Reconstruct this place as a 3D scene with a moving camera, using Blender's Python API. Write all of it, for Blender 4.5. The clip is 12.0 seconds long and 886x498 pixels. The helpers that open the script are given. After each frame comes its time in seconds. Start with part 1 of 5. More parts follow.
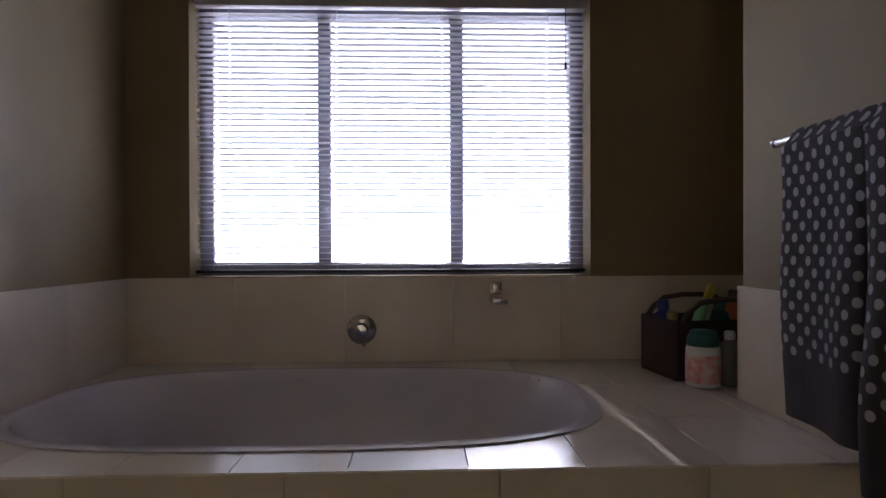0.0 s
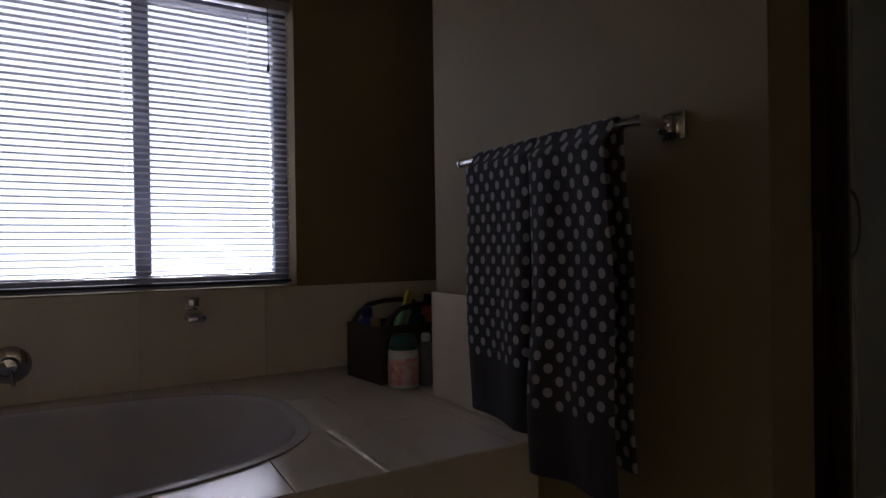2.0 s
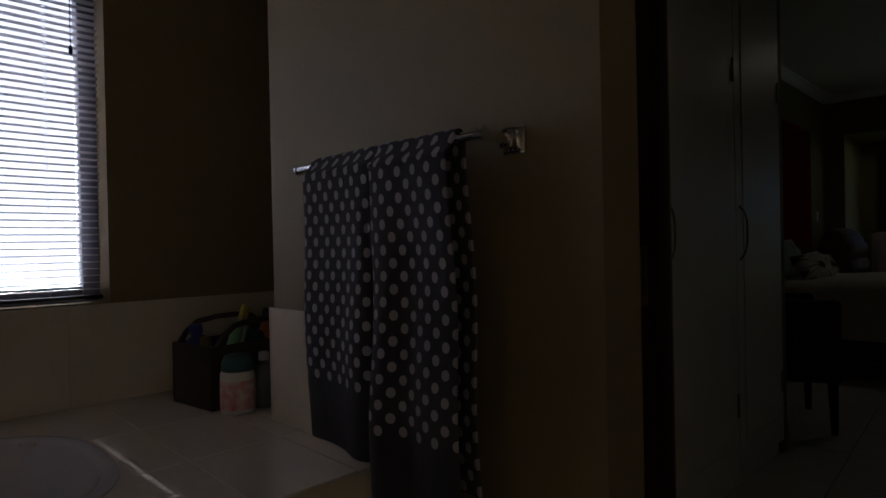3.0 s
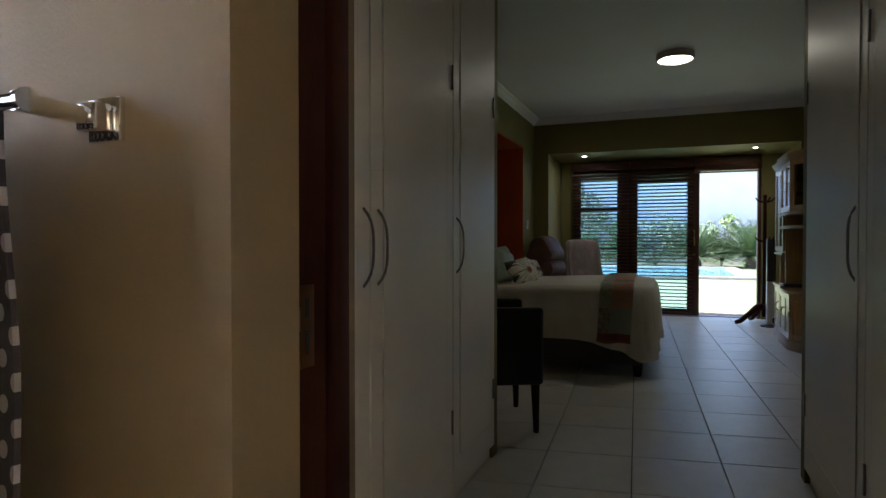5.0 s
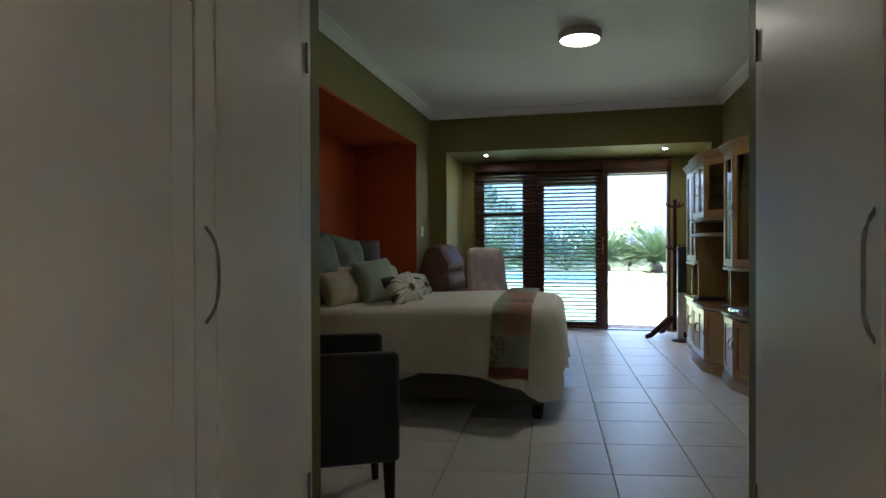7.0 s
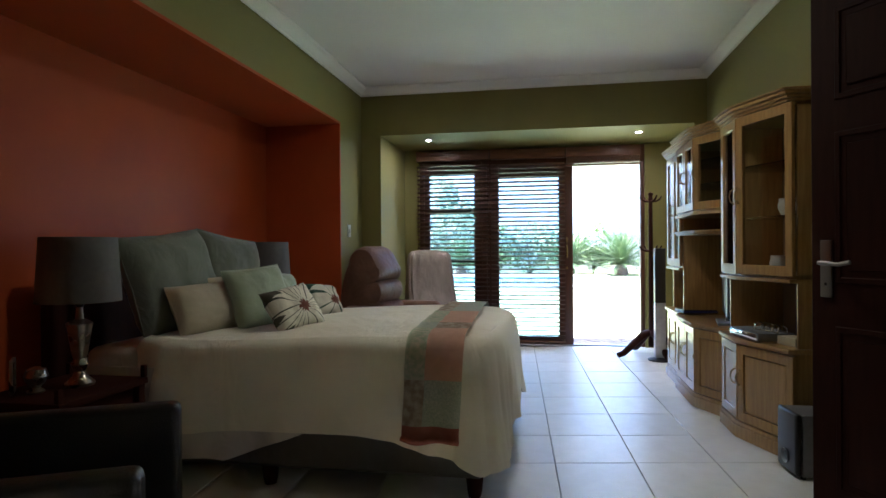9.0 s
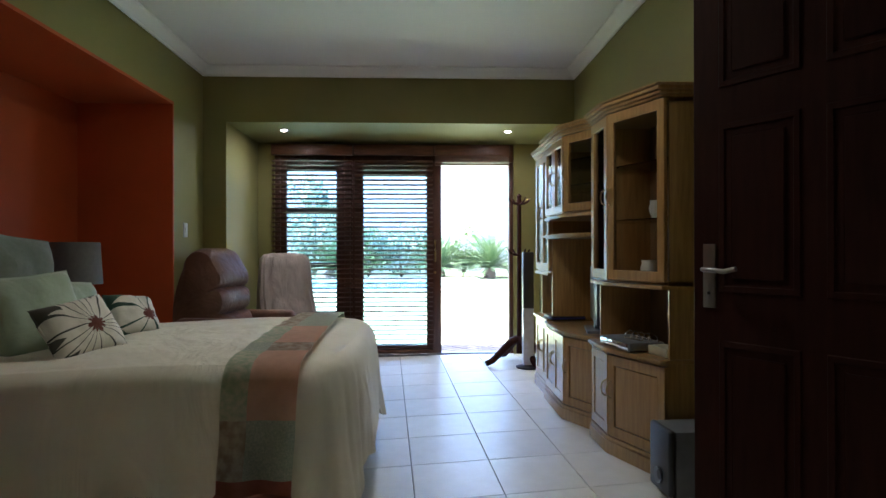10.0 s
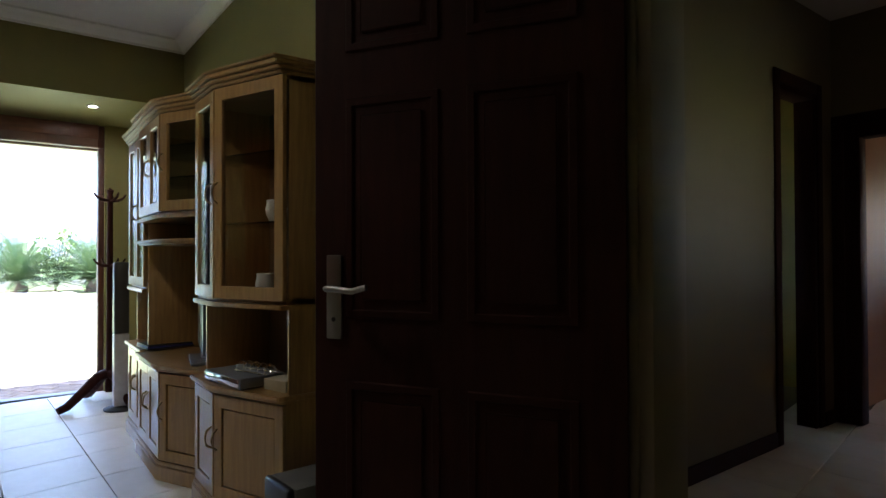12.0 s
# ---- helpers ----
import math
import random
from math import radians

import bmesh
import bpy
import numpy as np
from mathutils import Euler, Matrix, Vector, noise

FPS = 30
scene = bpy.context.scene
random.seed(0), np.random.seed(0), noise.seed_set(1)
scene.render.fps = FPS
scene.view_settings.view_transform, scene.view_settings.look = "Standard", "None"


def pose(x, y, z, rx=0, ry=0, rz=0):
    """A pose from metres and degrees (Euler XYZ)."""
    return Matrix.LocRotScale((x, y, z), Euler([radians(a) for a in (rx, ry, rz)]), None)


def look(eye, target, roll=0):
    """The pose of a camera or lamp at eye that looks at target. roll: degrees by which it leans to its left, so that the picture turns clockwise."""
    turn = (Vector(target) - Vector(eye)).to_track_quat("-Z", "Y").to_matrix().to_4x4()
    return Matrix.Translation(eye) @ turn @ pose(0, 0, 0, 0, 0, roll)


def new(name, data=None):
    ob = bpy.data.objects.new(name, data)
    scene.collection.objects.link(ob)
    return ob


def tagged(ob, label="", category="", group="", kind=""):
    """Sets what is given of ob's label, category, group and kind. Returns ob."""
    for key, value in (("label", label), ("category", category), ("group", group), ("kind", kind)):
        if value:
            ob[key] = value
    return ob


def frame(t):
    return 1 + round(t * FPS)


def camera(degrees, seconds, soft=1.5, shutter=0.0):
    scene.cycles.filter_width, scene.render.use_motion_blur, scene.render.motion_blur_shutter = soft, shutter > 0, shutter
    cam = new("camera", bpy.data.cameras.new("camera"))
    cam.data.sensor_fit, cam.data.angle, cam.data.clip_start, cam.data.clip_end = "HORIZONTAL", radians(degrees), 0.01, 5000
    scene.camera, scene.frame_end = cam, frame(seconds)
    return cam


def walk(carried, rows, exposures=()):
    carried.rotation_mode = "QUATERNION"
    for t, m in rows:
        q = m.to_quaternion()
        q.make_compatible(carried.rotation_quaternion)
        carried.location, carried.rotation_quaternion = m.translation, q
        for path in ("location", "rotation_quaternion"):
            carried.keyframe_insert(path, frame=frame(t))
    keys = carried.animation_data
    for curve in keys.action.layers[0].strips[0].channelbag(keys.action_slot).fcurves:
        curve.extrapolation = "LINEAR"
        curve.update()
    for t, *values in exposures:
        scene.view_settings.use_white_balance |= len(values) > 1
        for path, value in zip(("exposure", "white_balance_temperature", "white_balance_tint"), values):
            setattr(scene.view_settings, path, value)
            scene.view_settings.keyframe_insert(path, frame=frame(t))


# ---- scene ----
cam = camera(74.1, 12.0)
PATH = [
    (0, (1.679, 1.069, 0.978), (1.752, 3.067, 0.969), -0.2),
    (0.5, (1.681, 1.079, 0.982), (2.008, 3.052, 0.977), -0.4),
    (1, (1.672, 1.087, 0.986), (2.222, 3.009, 0.979), -0.5),
    (1.5, (1.669, 1.099, 0.996), (2.444, 2.943, 0.988), -0.7),
    (2, (1.697, 1.116, 0.998), (2.701, 2.846, 0.994), -0.8),
    (2.5, (1.736, 1.152, 1.007), (2.956, 2.737, 1.003), -1.0),
    (3, (1.765, 1.165, 1.026), (3.164, 2.594, 1.015), -1.2),
    (3.2, (1.792, 1.168, 1.037), (3.235, 2.553, 1.019), -1.1),
    (4.8, (2.063, 1.235, 1.078), (3.902, 2.019, 1.04), 0.1),
    (5, (2.101, 1.224, 1.074), (3.963, 1.952, 1.044), -0.0),
    (5.2, (2.159, 1.216, 1.071), (4.043, 1.887, 1.047), -0.1),
    (5.5, (2.326, 1.208, 1.076), (4.238, 1.795, 1.056), -0.1),
    (6, (2.57, 1.189, 1.112), (4.502, 1.705, 1.097), -0.2),
    (6.5, (2.863, 1.178, 1.106), (4.801, 1.671, 1.092), -0.3),
    (7, (3.132, 1.184, 1.121), (5.077, 1.65, 1.107), -0.2),
    (8.8, (4.274, 1.132, 1.111), (6.235, 1.524, 1.106), -0.3),
    (9, (4.365, 1.146, 1.109), (6.333, 1.499, 1.105), -0.4),
    (9.5, (4.638, 1.122, 1.116), (6.631, 1.295, 1.115), -0.3),
    (10, (4.843, 1.093, 1.109), (6.841, 1.017, 1.113), -0.1),
    (10.5, (5.047, 1.069, 1.122), (7.0, 0.637, 1.131), -0.2),
    (11, (5.178, 1.014, 1.117), (7.042, 0.29, 1.126), -0.3),
    (11.5, (5.321, 0.902, 1.122), (7.059, -0.087, 1.138), -0.2),
    (12, (5.417, 0.805, 1.123), (7.013, -0.401, 1.149), -0.2),
]
EXPOSURES = [
    (0.0, 0.35, 5600, 21), (1.0, -0.05, 5600, 21), (2.0, -0.7, 5600, 20), (2.5, -0.9, 5600, 20), (3.2, -0.9, 5700, 18),
    (4.8, 2.0, 5750, 17), (5.2, 2.12, 5600, 16), (5.5, 2.25, 5500, 14), (7.0, 3.15, 5450, 15), (9.0, 3.95, 5500, 18), (10.5, 3.85, 5350, 18), (12.0, 3.45, 5600, 18),
]
walk(cam, [(t, look(eye, aim, roll)) for t, eye, aim, roll in PATH], EXPOSURES)

# ---- light ----
world = bpy.data.worlds.new("world")
scene.world = world
world.use_nodes = True
SUN_ELEVATION, SUN_AZIMUTH = radians(40), radians(-1.2)
wn = world.node_tree
sky = wn.nodes.new("ShaderNodeTexSky")
sky.sky_type, sky.sun_disc = "NISHITA", False
sky.sun_elevation, sky.sun_rotation = SUN_ELEVATION, SUN_AZIMUTH
wn.links.new(sky.outputs[0], wn.nodes["Background"].inputs[0])
wn.nodes["Background"].inputs[1].default_value = 0.15

sun = new("sun", bpy.data.lights.new("sun", "SUN"))
sun.data.energy, sun.data.angle, sun.data.color = 5.0, radians(0.25), (1.0, 0.95, 0.87)
sun_from = Vector((math.sin(SUN_AZIMUTH) * math.cos(SUN_ELEVATION), math.cos(SUN_AZIMUTH) * math.cos(SUN_ELEVATION), math.sin(SUN_ELEVATION)))
sun.matrix_world = look(sun_from * 30, (0, 0, 0))


def area_lamp(name, eye, aim, w, h, watts, colour, spread=180):
    lamp = new(name, bpy.data.lights.new(name, "AREA"))
    lamp.data.shape, lamp.data.size, lamp.data.size_y = "RECTANGLE", w, h
    lamp.data.energy, lamp.data.color = watts, colour
    lamp.data.spread = radians(spread)
    lamp.matrix_world = look(eye, aim)
    return lamp


area_lamp("bathroom_window_daylight", (1.571, 3.62, 1.45), (1.05, 0, 1.1), 1.7, 1.3, 55, (1.0, 0.96, 0.93), 32)
# warm fill added to brighten the hall, at an invented unseen opening
area_lamp("hall_fill_light", (5.15, -2.4, 1.5), (7.0, -2.4, 1.2), 0.6, 0.7, 0.04, (1.0, 0.60, 0.34))
# orange fill lamp added behind the next room, no window known there
area_lamp("far_room_fill_light", (6.4, -8.55, 1.5), (6.4, 0, 0.9), 0.7, 0.8, 1.0, (1.0, 0.56, 0.26))


# ---- materials ----
def material(name, colour, rough=0.6, metal=0.0, second=None, scale=6.0, fine=60.0, bump=0.15, spec=0.5, sheen=0.0, vary=0.0, coat=0.0, detail=4.0, stretch=(1, 1, 1)):
    """A surface with large patches between two colours, fine grain in its relief, and a rougher and a smoother share."""
    m = bpy.data.materials.new(name)
    m.use_nodes = True
    nt = m.node_tree
    b = nt.nodes["Principled BSDF"]
    second = second or tuple(c * 0.86 for c in colour)
    tc = nt.nodes.new("ShaderNodeTexCoord")
    mp = nt.nodes.new("ShaderNodeMapping")
    mp.inputs["Scale"].default_value = stretch
    nt.links.new(tc.outputs["Object"], mp.inputs["Vector"])
    n1, n2 = nt.nodes.new("ShaderNodeTexNoise"), nt.nodes.new("ShaderNodeTexNoise")
    n1.inputs["Scale"].default_value, n1.inputs["Detail"].default_value = scale, detail
    n2.inputs["Scale"].default_value, n2.inputs["Detail"].default_value = fine, 3
    for n in (n1, n2):
        nt.links.new(mp.outputs[0], n.inputs["Vector"])
    ramp = nt.nodes.new("ShaderNodeValToRGB")
    ramp.color_ramp.elements[0].position, ramp.color_ramp.elements[1].position = 0.35, 0.68
    ramp.color_ramp.elements[0].color, ramp.color_ramp.elements[1].color = (*second, 1), (*colour, 1)
    nt.links.new(n1.outputs[0], ramp.inputs[0])
    out = ramp.outputs[0]
    if vary:
        info, hsv, mr = nt.nodes.new("ShaderNodeObjectInfo"), nt.nodes.new("ShaderNodeHueSaturation"), nt.nodes.new("ShaderNodeMapRange")
        mr.inputs["To Min"].default_value, mr.inputs["To Max"].default_value = 1 - vary, 1 + vary
        nt.links.new(info.outputs["Random"], mr.inputs["Value"])
        nt.links.new(mr.outputs[0], hsv.inputs["Value"])
        nt.links.new(out, hsv.inputs["Color"])
        out = hsv.outputs[0]
    nt.links.new(out, b.inputs["Base Color"])
    rr = nt.nodes.new("ShaderNodeMapRange")
    rr.inputs["To Min"].default_value, rr.inputs["To Max"].default_value = max(0.03, rough * 0.85), min(1, rough * 1.15)
    nt.links.new(n1.outputs[0], rr.inputs["Value"])
    nt.links.new(rr.outputs[0], b.inputs["Roughness"])
    b.inputs["Metallic"].default_value = metal
    b.inputs["Specular IOR Level"].default_value = spec
    b.inputs["Coat Weight"].default_value = coat
    b.inputs["Sheen Weight"].default_value = sheen
    if bump:
        bp = nt.nodes.new("ShaderNodeBump")
        bp.inputs["Strength"].default_value, bp.inputs["Distance"].default_value = bump, 0.004
        nt.links.new(n2.outputs[0], bp.inputs["Height"])
        nt.links.new(bp.outputs[0], b.inputs["Normal"])
    return m


def glass_material(name, tint=(1, 1, 1), rough=0.0, ior=1.5):
    m = bpy.data.materials.new(name)
    m.use_nodes = True
    nt = m.node_tree
    nt.nodes.remove(nt.nodes["Principled BSDF"])
    tr, gl, mx, fr = nt.nodes.new("ShaderNodeBsdfTransparent"), nt.nodes.new("ShaderNodeBsdfGlossy"), nt.nodes.new("ShaderNodeMixShader"), nt.nodes.new("ShaderNodeFresnel")
    tr.inputs[0].default_value, gl.inputs["Roughness"].default_value = (*tint, 1), rough
    fr.inputs[0].default_value = ior
    nt.links.new(fr.outputs[0], mx.inputs[0])
    nt.links.new(tr.outputs[0], mx.inputs[1])
    nt.links.new(gl.outputs[0], mx.inputs[2])
    nt.links.new(mx.outputs[0], nt.nodes["Material Output"].inputs[0])
    return m


def glow_material(name, colour, strength):
    m = bpy.data.materials.new(name)
    m.use_nodes = True
    b = m.node_tree.nodes["Principled BSDF"]
    b.inputs["Base Color"].default_value = (*colour, 1)
    b.inputs["Emission Color"].default_value = (*colour, 1)
    b.inputs["Emission Strength"].default_value = strength
    return m


def dotted_material(name, base, dot, pitch, radius):
    """Towelling with staggered round dots, laid out on the cloth's own UV metres."""
    m = material(name, base, 0.95, fine=900, bump=0.6, sheen=0.08, scale=40)
    nt = m.node_tree
    b = nt.nodes["Principled BSDF"]
    base_out = b.inputs["Base Color"].links[0].from_socket
    uv = nt.nodes.new("ShaderNodeUVMap")
    sep = nt.nodes.new("ShaderNodeSeparateXYZ")
    nt.links.new(uv.outputs[0], sep.inputs[0])

    def maths(op, a, c=None):
        n = nt.nodes.new("ShaderNodeMath")
        n.operation = op
        for k, v in enumerate((a, c)):
            if v is None:
                continue
            if isinstance(v, (int, float)):
                n.inputs[k].default_value = v
            else:
                nt.links.new(v, n.inputs[k])
        return n.outputs[0]

    def lattice(shift):
        u = maths("SUBTRACT", maths("FRACT", maths("ADD", maths("DIVIDE", sep.outputs[0], pitch), shift)), 0.5)
        v = maths("SUBTRACT", maths("FRACT", maths("ADD", maths("DIVIDE", sep.outputs[1], pitch * 0.92), shift)), 0.5)
        v = maths("MULTIPLY", v, 0.92)
        return maths("SQRT", maths("ADD", maths("MULTIPLY", u, u), maths("MULTIPLY", v, v)))

    d = maths("MINIMUM", lattice(0.0), lattice(0.5))
    hit = maths("LESS_THAN", d, radius / pitch)
    over = maths("GREATER_THAN", sep.outputs[1], 0.1265)
    hit = maths("MULTIPLY", hit, over)
    mix = nt.nodes.new("ShaderNodeMix")
    mix.data_type = "RGBA"
    nt.links.new(hit, mix.inputs["Factor"])
    nt.links.new(base_out, mix.inputs["A"])
    mix.inputs["B"].default_value = (*dot, 1)
    nt.links.new(mix.outputs["Result"], b.inputs["Base Color"])
    return m


OLIVE = material("olive_paint", (0.235, 0.205, 0.066), 0.55, spec=0.3, second=(0.213, 0.186, 0.059), scale=3, fine=180, bump=0.12)
BATH_PAINT = material("beige_bathroom_paint", (0.245, 0.188, 0.098), 0.62, second=(0.225, 0.172, 0.09), scale=3, fine=180, bump=0.12)
RED_PAINT = material("burnt_orange_paint", (0.43, 0.076, 0.017), 0.5, spec=0.22, second=(0.38, 0.064, 0.014), scale=2.5, fine=160, bump=0.1)
CEILING = material("white_ceiling_paint", (0.84, 0.84, 0.82), 0.7, second=(0.81, 0.81, 0.79), scale=2, fine=120, bump=0.08)
FLOOR_TILE = material("cream_floor_tile", (0.81, 0.79, 0.745), 0.38, second=(0.75, 0.73, 0.68), scale=9, fine=70, bump=0.05, vary=0.05)
# for the unseen bathroom floor, brown to limit the light it bounces
UNSEEN_BROWN_TILE = material("unseen_brown_floor_tile", (0.24, 0.19, 0.15), 0.4, second=(0.20, 0.155, 0.12), scale=9, fine=70, bump=0.05, vary=0.05)
GROUT = material("dark_grout", (0.15, 0.135, 0.115), 0.9, scale=30)
BATH_TILE = material("cream_wall_tile", (0.74, 0.67, 0.57), 0.2, second=(0.69, 0.62, 0.52), scale=5, fine=30, bump=0.04, vary=0.03)
BATH_GROUT = material("bathroom_grout", (0.78, 0.73, 0.66), 0.9, scale=30)
ACRYLIC = material("white_acrylic", (0.62, 0.59, 0.62), 0.14, second=(0.57, 0.545, 0.57), scale=2, bump=0)
CHROME = material("chrome", (0.85, 0.85, 0.86), 0.08, 1.0, second=(0.78, 0.78, 0.8), bump=0)
# chrome of the bath fittings with their shade put into the colour
DARK_CHROME = material("shadowed_chrome", (0.46, 0.45, 0.47), 0.12, 1.0, second=(0.38, 0.37, 0.39), bump=0)
STEEL = material("brushed_steel", (0.30, 0.29, 0.28), 0.36, 1.0, second=(0.24, 0.23, 0.22), bump=0.05)
WARD = material("white_wardrobe_lacquer", (0.88, 0.84, 0.785), 0.36, second=(0.85, 0.805, 0.745), scale=2, fine=40, bump=0.03)
DARK_WOOD = material("dark_stained_wood", (0.042, 0.0125, 0.0086), 0.6, spec=0.08, second=(0.03, 0.009, 0.0063), scale=7, fine=90, bump=0.2, stretch=(6, 6, 0.7))
RED_WOOD = material("reddish_hardwood", (0.10, 0.033, 0.017), 0.4, second=(0.065, 0.021, 0.011), scale=7, fine=90, bump=0.2, stretch=(6, 6, 0.7))
OAK = material("light_oak", (0.37, 0.215, 0.068), 0.36, second=(0.27, 0.15, 0.045), coat=0.35, scale=8, fine=120, bump=0.15, stretch=(7, 7, 0.6))
# same oak, darkened to hold the shade inside the cabinets
OAK_SHADED = material("oak_shaded_inside", (0.17, 0.10, 0.045), 0.55, second=(0.13, 0.075, 0.033), scale=8, fine=120, bump=0.15, stretch=(7, 7, 0.6))
# frame colour darkened to hold its silhouette against the bright window
BACKLIT_FRAME = material("backlit_window_frame", (0.19, 0.195, 0.25), 0.35, scale=4, bump=0.03)
# white slats greyed, the backlit shade is put into the colour
SLAT_BACKLIT = material("backlit_white_slat", (0.44, 0.43, 0.46), 0.4, scale=3, bump=0)
SLAT_WOOD = material("wooden_slat", (0.15, 0.065, 0.035), 0.35, second=(0.10, 0.04, 0.022), scale=9, fine=80, bump=0.1, stretch=(6, 0.8, 6), vary=0.12)
GLASS = glass_material("window_glass")
BAY_GLASS = glass_material("blue_tinted_glass", (0.74, 0.87, 0.96))
CABINET_GLASS = glass_material("cabinet_glass", (0.94, 0.94, 0.91), ior=1.22)
LINEN = material("cream_duvet_cotton", (0.84, 0.80, 0.67), 0.9, second=(0.79, 0.745, 0.61), scale=5, fine=500, bump=0.35, sheen=0.25)
SHEET = material("white_sheet_cotton", (0.66, 0.62, 0.56), 0.9, fine=500, bump=0.3)
BASE_FABRIC = material("charcoal_base_fabric", (0.11, 0.10, 0.09), 0.95, fine=400, bump=0.4, scale=20)
SAGE = material("sage_green_cotton", (0.155, 0.17, 0.125), 0.85, second=(0.125, 0.138, 0.10), scale=8, fine=450, bump=0.35, sheen=0.2)
MINT = material("mint_satin", (0.33, 0.40, 0.28), 0.5, second=(0.28, 0.35, 0.24), scale=8, fine=350, bump=0.3, sheen=0.3)
CREAM_SATIN = material("cream_satin", (0.52, 0.47, 0.33), 0.5, second=(0.44, 0.39, 0.27), scale=9, fine=350, bump=0.3)
LEATHER_BLACK = material("black_leather", (0.013, 0.0115, 0.0115), 0.33, spec=0.3, second=(0.012, 0.011, 0.011), scale=12, fine=220, bump=0.35)
LEATHER_BROWN = material("brown_leather", (0.17, 0.086, 0.053), 0.45, spec=0.25, second=(0.115, 0.058, 0.036), scale=7, fine=220, bump=0.35)
BRONZE = material("dull_bronze", (0.20, 0.11, 0.055), 0.45, 1.0, second=(0.14, 0.075, 0.04), scale=30, bump=0.05)
COVER = material("beige_slipcover", (0.25, 0.205, 0.185), 0.9, second=(0.18, 0.148, 0.132), scale=10, fine=400, bump=0.4, stretch=(1, 1, 0.3))
SHADE_GREY = material("charcoal_shade_linen", (0.13, 0.125, 0.12), 0.9, fine=600, bump=0.4, scale=40)
SILVER = material("antique_silver", (0.55, 0.52, 0.46), 0.28, 1.0, second=(0.35, 0.32, 0.27), scale=14, bump=0.1)
BRASS = material("aged_brass", (0.42, 0.30, 0.13), 0.3, 1.0, second=(0.30, 0.21, 0.09), scale=30, bump=0.05)
BLACK_PLASTIC = material("black_plastic", (0.02, 0.02, 0.024), 0.35, scale=20, bump=0.05)
SILVER_PLASTIC = material("pale_silver_plastic", (0.52, 0.52, 0.55), 0.35, 0.2, scale=20, bump=0.03)
RIM_GREY = material("satin_grey_rim", (0.72, 0.69, 0.62), 0.4, scale=20, bump=0.02)
GREY_PLASTIC = material("silver_grey_plastic", (0.20, 0.205, 0.215), 0.4, 0.3, scale=20, bump=0.05)
WHITE_PLASTIC = material("white_plastic", (0.7, 0.7, 0.66), 0.4, scale=20, bump=0.02)
LIME_PLASTIC = material("light_green_plastic", (0.22, 0.48, 0.22), 0.4, scale=20, bump=0.02)
YELLOW_PLASTIC = material("yellow_plastic", (0.62, 0.50, 0.04), 0.4, scale=20, bump=0.02)
BLUE_PLASTIC = material("blue_plastic", (0.03, 0.035, 0.22), 0.4, scale=20, bump=0.02)
ORANGE_PLASTIC = material("orange_plastic", (0.50, 0.12, 0.03), 0.4, scale=20, bump=0.02)
TEAL_PLASTIC = material("dark_teal_plastic", (0.02, 0.10, 0.10), 0.4, scale=20, bump=0.02)
PINK_LABEL = material("pink_printed_label", (0.62, 0.20, 0.22), 0.5, second=(0.68, 0.58, 0.52), scale=45, bump=0)
BASKET_WOOD = material("dark_brown_basket", (0.05, 0.026, 0.020), 0.6, fine=120, bump=0.4, scale=25)
TOWEL = dotted_material("dotted_towel", (0.036, 0.032, 0.042), (0.40, 0.38, 0.41), 0.050, 0.0094)

def flower_material(name, petal, heart, ground, leaf, count, shift):
    """Printed cotton: one big flower with striped petals over leaves, drawn in the cushion's own plane."""
    m = material(name, ground, 0.8, second=leaf, scale=9, fine=400, bump=0.25, detail=1.0)
    nt = m.node_tree
    b = nt.nodes["Principled BSDF"]
    base_out = b.inputs["Base Color"].links[0].from_socket
    tc, sep = nt.nodes.new("ShaderNodeTexCoord"), nt.nodes.new("ShaderNodeSeparateXYZ")
    nt.links.new(tc.outputs["Object"], sep.inputs[0])

    def maths(op, *args):
        n = nt.nodes.new("ShaderNodeMath")
        n.operation = op
        for k, v in enumerate(args):
            if isinstance(v, (int, float)):
                n.inputs[k].default_value = v
            else:
                nt.links.new(v, n.inputs[k])
        return n.outputs[0]

    x, z = maths("SUBTRACT", sep.outputs[0], shift[0]), maths("SUBTRACT", sep.outputs[2], shift[1])
    r = maths("SQRT", maths("ADD", maths("MULTIPLY", x, x), maths("MULTIPLY", z, z)))
    a = maths("ADD", maths("ARCTAN2", z, x), maths("MULTIPLY", 0.16, maths("SINE", maths("ADD", maths("MULTIPLY", maths("ARCTAN2", z, x), 3.0), maths("MULTIPLY", r, 9.0)))))
    lobes = maths("ABSOLUTE", maths("COSINE", maths("MULTIPLY", a, count / 2)))
    edge = maths("ADD", 0.13, maths("MULTIPLY", 0.07, lobes))
    petals = maths("LESS_THAN", r, edge)
    rib = maths("GREATER_THAN", maths("ABSOLUTE", maths("COSINE", maths("MULTIPLY", a, count * 1.0))), 0.2)
    centre = maths("LESS_THAN", r, maths("ADD", 0.02, maths("MULTIPLY", 0.018, maths("ABSOLUTE", maths("COSINE", maths("MULTIPLY", a, 5.0))))))
    out = base_out
    for mask, colour in ((petals, leaf), (maths("MULTIPLY", petals, rib), petal), (centre, heart)):
        mix = nt.nodes.new("ShaderNodeMix")
        mix.data_type = "RGBA"
        nt.links.new(mask, mix.inputs["Factor"])
        nt.links.new(out, mix.inputs["A"])
        mix.inputs["B"].default_value = (*colour, 1)
        out = mix.outputs["Result"]
    nt.links.new(out, b.inputs["Base Color"])
    return m


